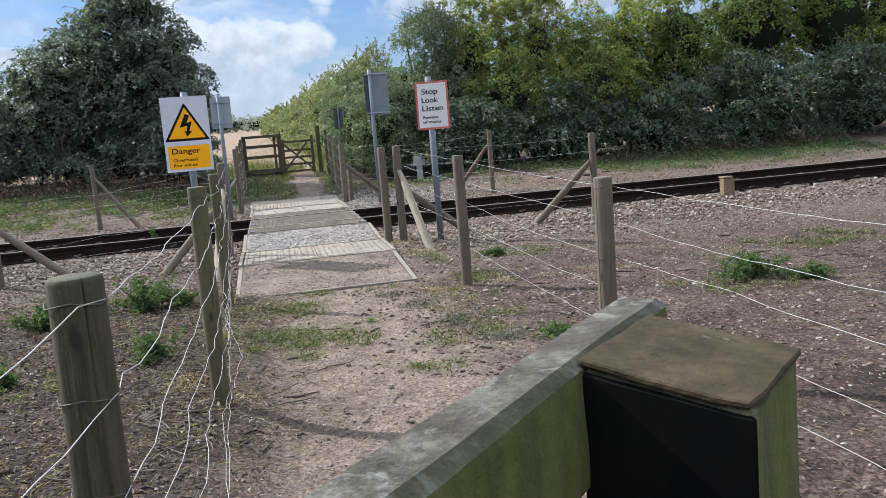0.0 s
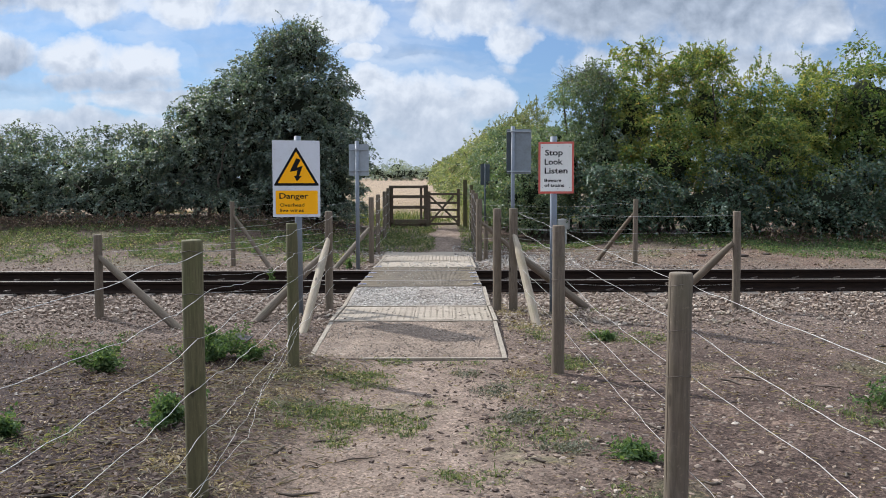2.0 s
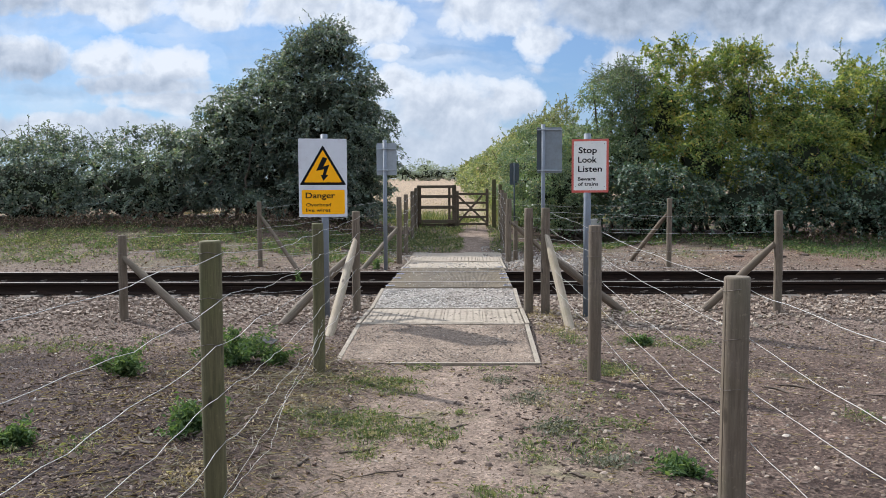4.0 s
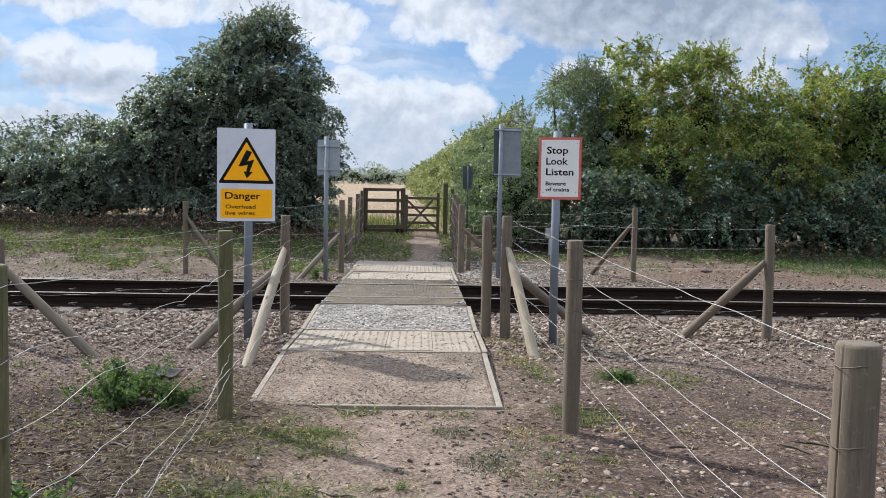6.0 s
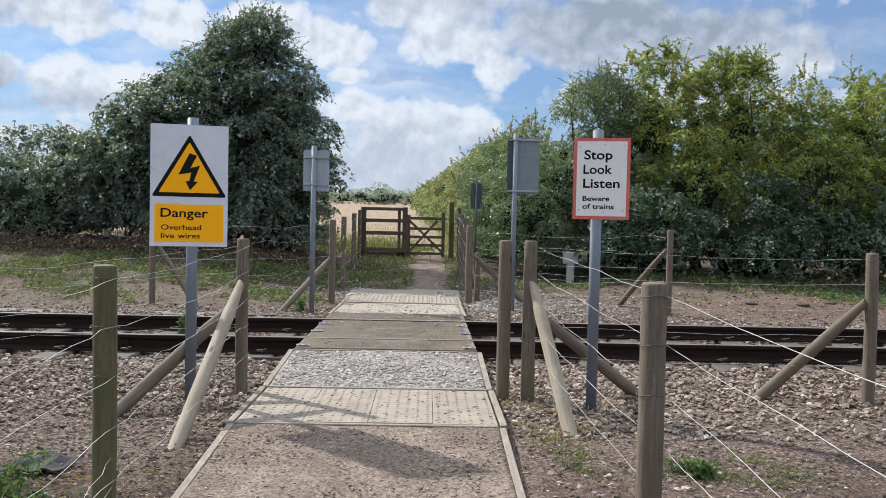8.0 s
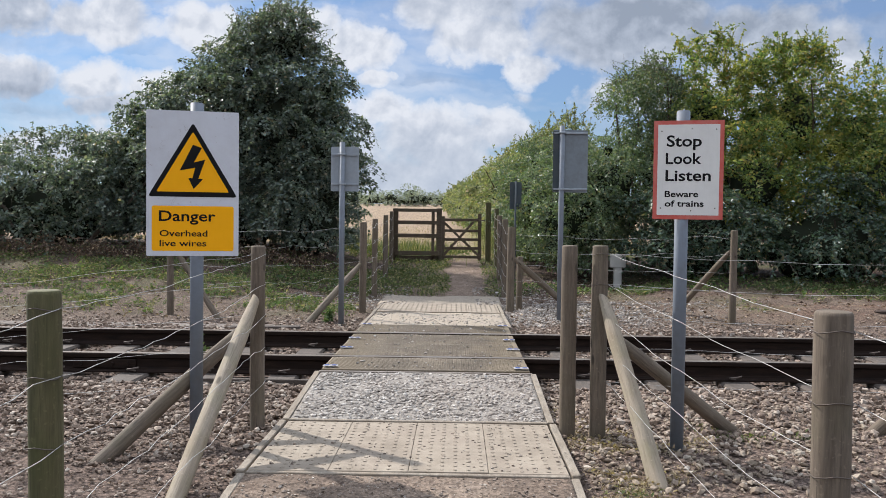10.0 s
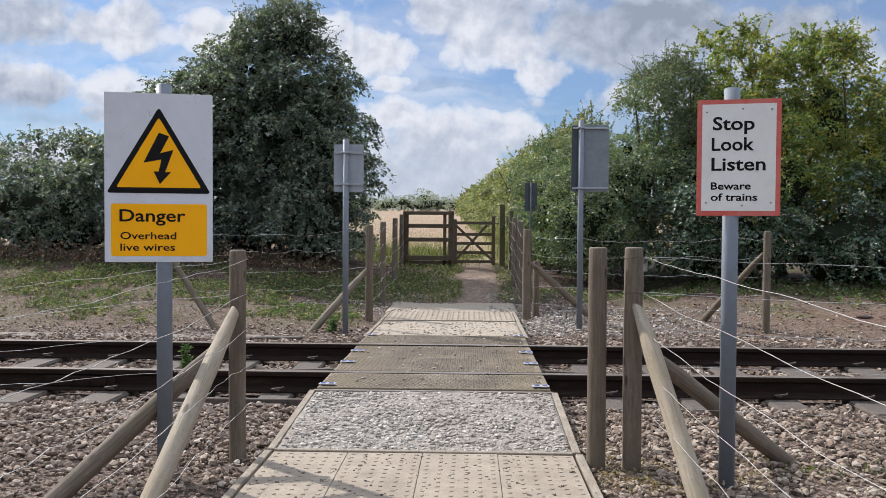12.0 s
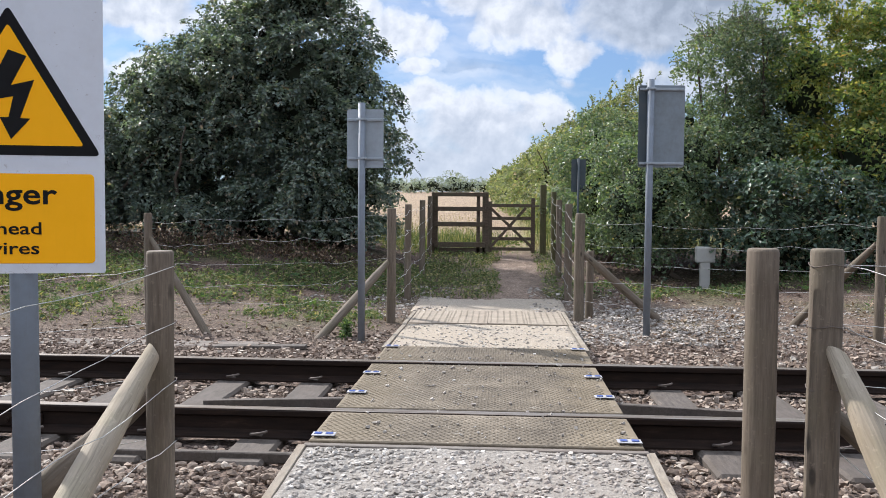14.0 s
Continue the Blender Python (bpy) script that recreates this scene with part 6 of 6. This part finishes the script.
def grass_patch(x, y, rx, ry, count, height, seed, mat=None, label="low patch of rough green grass on bare soil"):
    """Tufts of blades and small leaves, thick in the middle of the patch."""
    g = np.random.default_rng(seed)
    tufts = max(5, count // 45)
    cx, cy = x + g.normal(0, rx * 0.42, tufts), y + g.normal(0, ry * 0.42, tufts)
    pick = g.integers(0, tufts, count)
    wide = g.uniform(0.02, 0.10, tufts)[pick]
    px, py = cx[pick] + g.normal(0, 1, count) * wide, cy[pick] + g.normal(0, 1, count) * wide
    v, f = blades(on_ground(px, py, -0.005), g, height * 0.7, 0.006, 1.6)
    k = count // 2
    pick = g.integers(0, tufts, k)
    q = on_ground(cx[pick] + g.normal(0, 0.07, k), cy[pick] + g.normal(0, 0.07, k), 0.008 + 0.02 * g.random(k))
    lv, lf = leaves_at(q, np.tile((0, 0, 1.0), (len(q), 1)), g, 0.034, 0.015, 0.0, 0.6)
    v, f = joined([(v, f), (lv, lf)])
    return tagged(new("grass_patch", mesh_of("grass_patch", v, f, mat or M_GRASS)), label, "grass", "grass patches", "stuff")


for k, (x, y, rx, ry, c, h) in enumerate(((-0.45, -5.15, 0.6, 0.35, 1100, 0.06), (-0.34, -6.5, 0.6, 0.5, 1700, 0.075), (0.85, -6.8, 0.4, 0.4, 420, 0.06), (0.1, -4.45, 0.8, 0.12, 260, 0.04), (0.35, -7.6, 0.3, 0.2, 220, 0.05), (1.42, -4.5, 0.3, 0.25, 420, 0.08),
                                          (2.05, -3.35, 0.28, 0.22, 420, 0.06), (2.6, -3.45, 0.3, 0.3, 260, 0.06), (1.3, -6.0, 0.5, 0.9, 420, 0.05), (3.8, -6.0, 0.8, 0.55, 700, 0.09), (5.6, -4.4, 1.0, 0.6, 900, 0.1),
                                          (-1.4, -9.6, 0.5, 0.5, 220, 0.06), (-2.2, -7.3, 0.5, 0.4, 260, 0.07), (-3.9, -3.6, 1.1, 0.4, 700, 0.06), (0.9, -9.0, 0.35, 0.5, 160, 0.05), (1.35, -3.0, 0.25, 0.5, 260, 0.07), (1.1, -8.0, 0.4, 0.3, 160, 0.05), (2.3, -1.6, 0.5, 0.4, 160, 0.05))):
    grass_patch(x, y, rx, ry, c, h, 200 + k)
for k, (x, y, rx, ry, c) in enumerate(((1.3, -2.6, 0.3, 0.9, 700), (-0.9, -5.6, 0.3, 1.2, 500), (-0.5, -4.95, 0.28, 0.16, 320), (1.2, -1.75, 0.25, 0.3, 600), (1.75, -1.9, 0.3, 0.25, 260), (1.0, -1.2, 0.12, 0.4, 200), (-1.0, -7.6, 0.4, 1.4, 450), (2.2, -4.8, 1.2, 1.0, 300), (0.95, -5.4, 0.35, 0.8, 260))):
    grass_patch(x, y, rx, ry, c, 0.045, 240 + k, M_STRAW, "flattened dead pale grass on bare soil")

for k, (x, y, rx, ry, c) in enumerate(((0.86, -6.35, 0.22, 0.22, 420), (0.78, -5.55, 0.18, 0.2, 260), (0.52, -4.95, 0.16, 0.12, 160), (1.05, -7.1, 0.2, 0.3, 260), (-0.75, -6.2, 0.2, 0.4, 260))):
    grass_patch(x, y, rx, ry, c, 0.05, 260 + k, M_WILT, "wilted grey-green cut weeds on the path edge")


def verge(name, count, spots, height, mat, label, seed, width=0.007, leafy=0.5, leaf=(0.06, 0.035)):
    g = np.random.default_rng(seed)
    x, y = spots(g, count)
    v, f = blades(on_ground(x, y, -0.005), g, height, width, 0.7)
    pick = g.random(len(x)) < leafy
    q = on_ground(x[pick], y[pick], 0.02 + 0.05 * g.random(pick.sum()))
    lv, lf = leaves_at(q, np.tile((0, -0.3, 1.0), (len(q), 1)), g, *leaf, 0.0, 0.5)
    v, f = joined([(v, f), (lv, lf)])
    return tagged(new(name, mesh_of(name, v, f, mat)), label, "grass", kind="stuff")


def bank_spots(lo, hi, bare=0.12):
    def spots(g, k):
        x, y = g.uniform(lo, hi, k), g.uniform(5.0, 10.2 if hi < 0 else 9.0, k)
        keep = (wave(x, y, 1.9, 4.0) + wave(x, y, 5.0, 1.0) * 0.7 + g.normal(0, 0.35, k) + np.interp(y, (5.0, 6.2, 9), (-1.0, 0.0, 0.4))) > bare
        keep &= (np.abs(x) > 1.25) & ~((x > 1.0) & (x < 4.6) & (y < 7.5 + 0.3 * np.sin(x * 5)))
        keep &= ~((x > 4.0) & (x < 9.0) & (y < 6.6 + 0.4 * np.sin(x * 3)) & (g.random(k) < 0.8))
        keep &= ~((np.abs(x - 6.3) < 1.4) & (np.abs(y - 5.4) < 0.6))
        return x[keep], y[keep]
    return spots


verge("bank_grass", 36000, bank_spots(-12, -1.2, 0.1), 0.09, M_GRASS, "low weeds and grass on the bank under the ivy", 301, leafy=0.9)
verge("bank_grass", 24000, bank_spots(1.2, 15, 0.25), 0.07, M_GRASS, "low weeds and grass on the bank under the hedge", 302, leafy=0.9)
verge("bank_grass", 9000, lambda g, k: (g.uniform(7.4, 15, k), np.clip(g.normal(6.9, 0.75, k), 5.5, 8.4)), 0.09, M_WEED, "bright green grass on the bank beside bare soil", 308, leafy=0.4)
verge("bank_weeds", 8000, bank_spots(-9, 12), 0.12, M_WEED, "bright green seedlings on the bank", 303, leafy=1.0, leaf=(0.08, 0.05))


def gate_spots(g, k):
    x, y = g.uniform(-1.3, 1.15, k), g.uniform(7.6, 13.0, k)
    keep = (np.abs(x - 0.45) > 0.3 + 0.2 * np.abs(wave(x, y, 2.0, 3.0))) & (wave(x, y, 3.0, 2.0) + g.normal(0, 0.5, k) > -0.45)
    keep &= (x < 0.2) | (g.random(k) < 0.5)
    return x[keep], y[keep]


verge("path_grass", 15000, gate_spots, 0.08, M_GRASS, "short green grass before the field gate", 304, leafy=0.4)


def field_spots(g, k):
    x, y = g.uniform(-9, 9, k), 13.2 + g.exponential(9, k)
    keep = np.abs(x - 0.3) > 0.5
    return x[keep], y[keep]


verge("field_stubble", 22000, field_spots, 0.12, M_STRAW, "pale straw stubble and dry grass in the field", 305, width=0.012, leafy=0.0)
verge("field_weeds", 2600, lambda g, k: (g.normal(-1.4, 0.9, k), g.normal(14.2, 0.9, k)), 0.4, M_GRASS, "tall green weeds behind the gate", 306, width=0.012, leafy=1.0, leaf=(0.1, 0.06))
verge("hedge_grass", 8000, lambda g, k: (g.normal(1.9, 0.35, k), 12.6 + g.exponential(10, k)), 0.4, M_GRASS, "tall dry grass along the foot of the hedge", 307, width=0.01, leafy=0.2)


def weed(x, y, r, h, seed, label="bushy bright green weed on bare soil"):
    """A leafy weed: thin stems from one root with leaves all over."""
    g = np.random.default_rng(seed)
    ob = thing("weed", (x, y, float(ground_z(x, y))), label, "weed", "weeds")
    stems, bits = [], []
    for k in range(int(30 * r / 0.2)):
        a = g.random() * 6.283
        wide = r * (0.65 + 0.5 * math.sin(3 * a + seed)) * g.random() ** 0.5 * 1.35
        tip = np.array((math.cos(a) * wide, math.sin(a) * wide, h * g.uniform(0.25, 1.15)))
        u = np.linspace(0, 1, 6)[:, None]
        path = tip * u * np.array((1, 1, 0)) + np.array((0, 0, 1)) * tip[2] * u ** 0.8
        stems.append(tube(path, np.linspace(0.004, 0.0015, 6), 3))
        m = 46
        t = g.uniform(0.15, 1, m)
        q = np.stack([np.interp(t, u[:, 0], path[:, c]) for c in range(3)], -1) + g.normal(0, 0.02, (m, 3))
        bits.append(leaves_at(q, g.normal(0, 1, (m, 3)) + (0, 0, 0.8), g, 0.042, 0.019, 0.2, 0.8))
    tagged(part("stalk_growth", mesh_of("stalk_growth", *joined(stems), M_WEED), M_WEED, ob), kind="stuff")
    tagged(part("leaf_growth", mesh_of("leaf_growth", *joined(bits), M_WEED), M_WEED, ob), kind="stuff")
    return ob


for k, (x, y, r, h) in enumerate(((-2.62, -4.95, 0.24, 0.24), (-1.80, -4.45, 0.36, 0.29), (-1.43, -4.42, 0.19, 0.15), (-1.40, -6.9, 0.17, 0.17), (-2.3, -7.2, 0.13, 0.1), (1.49, -7.2, 0.17, 0.05), (3.80, -5.95, 0.36, 0.19), (4.25, -6.25, 0.14, 0.10), (-2.45, 1.5, 0.06, 0.3), (2.05, -3.4, 0.1, 0.07), (-1.5, 4.45, 0.07, 0.16))):
    weed(x, y, r, h, 400 + k)

g = np.random.default_rng(500)
x, y = np.concatenate([g.normal(-2.4, 1.5, 22000), g.uniform(-6, 6, 16000)]), np.concatenate([g.uniform(-12.5, -3.4, 22000), g.uniform(-12.5, -2.6, 16000)])
keep = ((np.abs(x - 0.2) > 0.75) | (g.random(len(x)) < 0.25)) & ((np.abs(x) > 0.9) | (y < -4.3))
x, y = x[keep], y[keep]
q = on_ground(x, y, 0.006 + 0.01 * g.random(len(x)))
tagged(new("leaf_litter", mesh_of("leaf_litter", *leaves_at(q, np.tile((0, 0, 1.0), (len(q), 1)), g, 0.024, 0.011, 0.0, 0.6, 0.6), M_LITTER)), "brown dead leaves and wood chips on the soil", "leaf litter", kind="stuff")

x, y = g.normal(-2.0, 1.1, 5200), g.uniform(-12.3, -4.3, 5200)
keep = (x < -0.75) & (wave(x, y, 3.1, 2.0) + g.normal(0, 0.5, len(x)) > -0.1)
q = on_ground(x[keep], y[keep], 0.008 + 0.012 * g.random(keep.sum()))
tagged(new("bark_chips", mesh_of("bark_chips", *leaves_at(q, np.tile((0, 0, 1.0), (len(q), 1)), g, 0.034, 0.017, 0.0, 0.8, 0.7), M_BARK)), "brown bark chips and dead leaves along the fence", "leaf litter", kind="stuff")

bits = []
for k in range(430):
    x, y = (g.normal(-1.9, 1.1), g.uniform(-12, -4.4)) if k < 330 else (g.uniform(-3, 5.5), g.uniform(-11.5, -3.2))
    a, ln = g.random() * 3.14, g.uniform(0.05, 0.28)
    u = np.linspace(-0.5, 0.5, 6)
    px, py = x + np.cos(a) * ln * u, y + np.sin(a) * ln * u + 0.02 * np.sin(u * 7 + k)
    bits.append(tube(on_ground(px, py, 0.008), g.uniform(0.002, 0.009) * np.array((0.6, 1, 1.1, 1, 0.8, 0.4)), 5))
tagged(new("twigs", mesh_of("twigs", *joined(bits), M_TWIG, True)), "short broken brown twigs lying on the soil", "twigs", kind="stuff")

x, y = np.concatenate([g.normal(-1.5, 0.8, 6500), g.uniform(0.9, 5.0, 3000)]), np.concatenate([g.uniform(-11.5, -3.4, 6500), g.uniform(-11, -2.8, 3000)])
q = on_ground(x, y, 0.01)
tagged(new("straw_bits", mesh_of("straw_bits", *leaves_at(q, np.tile((0, 0, 1.0), (len(q), 1)), g, 0.07, 0.004, 0.0, 0.3, 0.9), M_STRAW)), "pale dry straw and plant stalks on the soil", "straw", kind="stuff")
x = g.normal(-1.0, 0.28, 2300)
y = g.choice((-7.6, -6.6, -5.9, -5.2, -4.7, -8.6), 2300) + g.normal(0, 0.4, 2300)
q = on_ground(x, y, 0.012 + 0.02 * g.random(len(x)))
tagged(new("straw_bits", mesh_of("straw_bits", *leaves_at(q, np.tile((0, 0, 1.0), (len(q), 1)), g, 0.10, 0.005, 0.0, 0.5, 0.9), M_DEAD)), "flattened dead grass bleached grey beside the fence", "straw", kind="stuff")
x, y = g.uniform(-12, 14, 6000), g.uniform(4.6, 9.6, 6000)
keep = np.abs(x) > 1.1
q = on_ground(x[keep], y[keep], 0.008)
tagged(new("leaf_litter", mesh_of("leaf_litter", *leaves_at(q, np.tile((0, 0, 1.0), (len(q), 1)), g, 0.06, 0.035, 0.0, 0.5, 0.6), M_LITTER)), "dead leaves and twigs strewn under the hedges", "leaf litter", kind="stuff")

# burrow mouths in the spoil heap: flat dark lumps paint the holes' inner shade
for k, (x, y) in enumerate(((5.7, 5.25), (6.5, 5.15), (7.1, 5.5))):
    hole = thing("burrow_mouth", (x, y, float(ground_z(x, y))), "dark burrow mouth in a heap of bare soil", "burrow", "burrow mouths")
    bm = bmesh.new()
    bmesh.ops.create_icosphere(bm, subdivisions=2, radius=1)
    for v in bm.verts:
        v.co = Vector((v.co.x * 0.11, v.co.y * 0.07, v.co.z * 0.03 + 0.005)) * (1 + 0.2 * noise.noise(v.co * 2 + Vector((k, 0, 0))))
    part("loose_soil", bm, M_HOLE, hole)

# The plan is drawn with 1.69 between the rail centres; standard gauge makes that 1.505 m.
TRUE = 0.89
for ob in list(scene.objects):
    if ob.parent is None and ob.type in ("MESH", "EMPTY"):
        ob.location = ob.location * TRUE
        ob.scale = ob.scale * TRUE
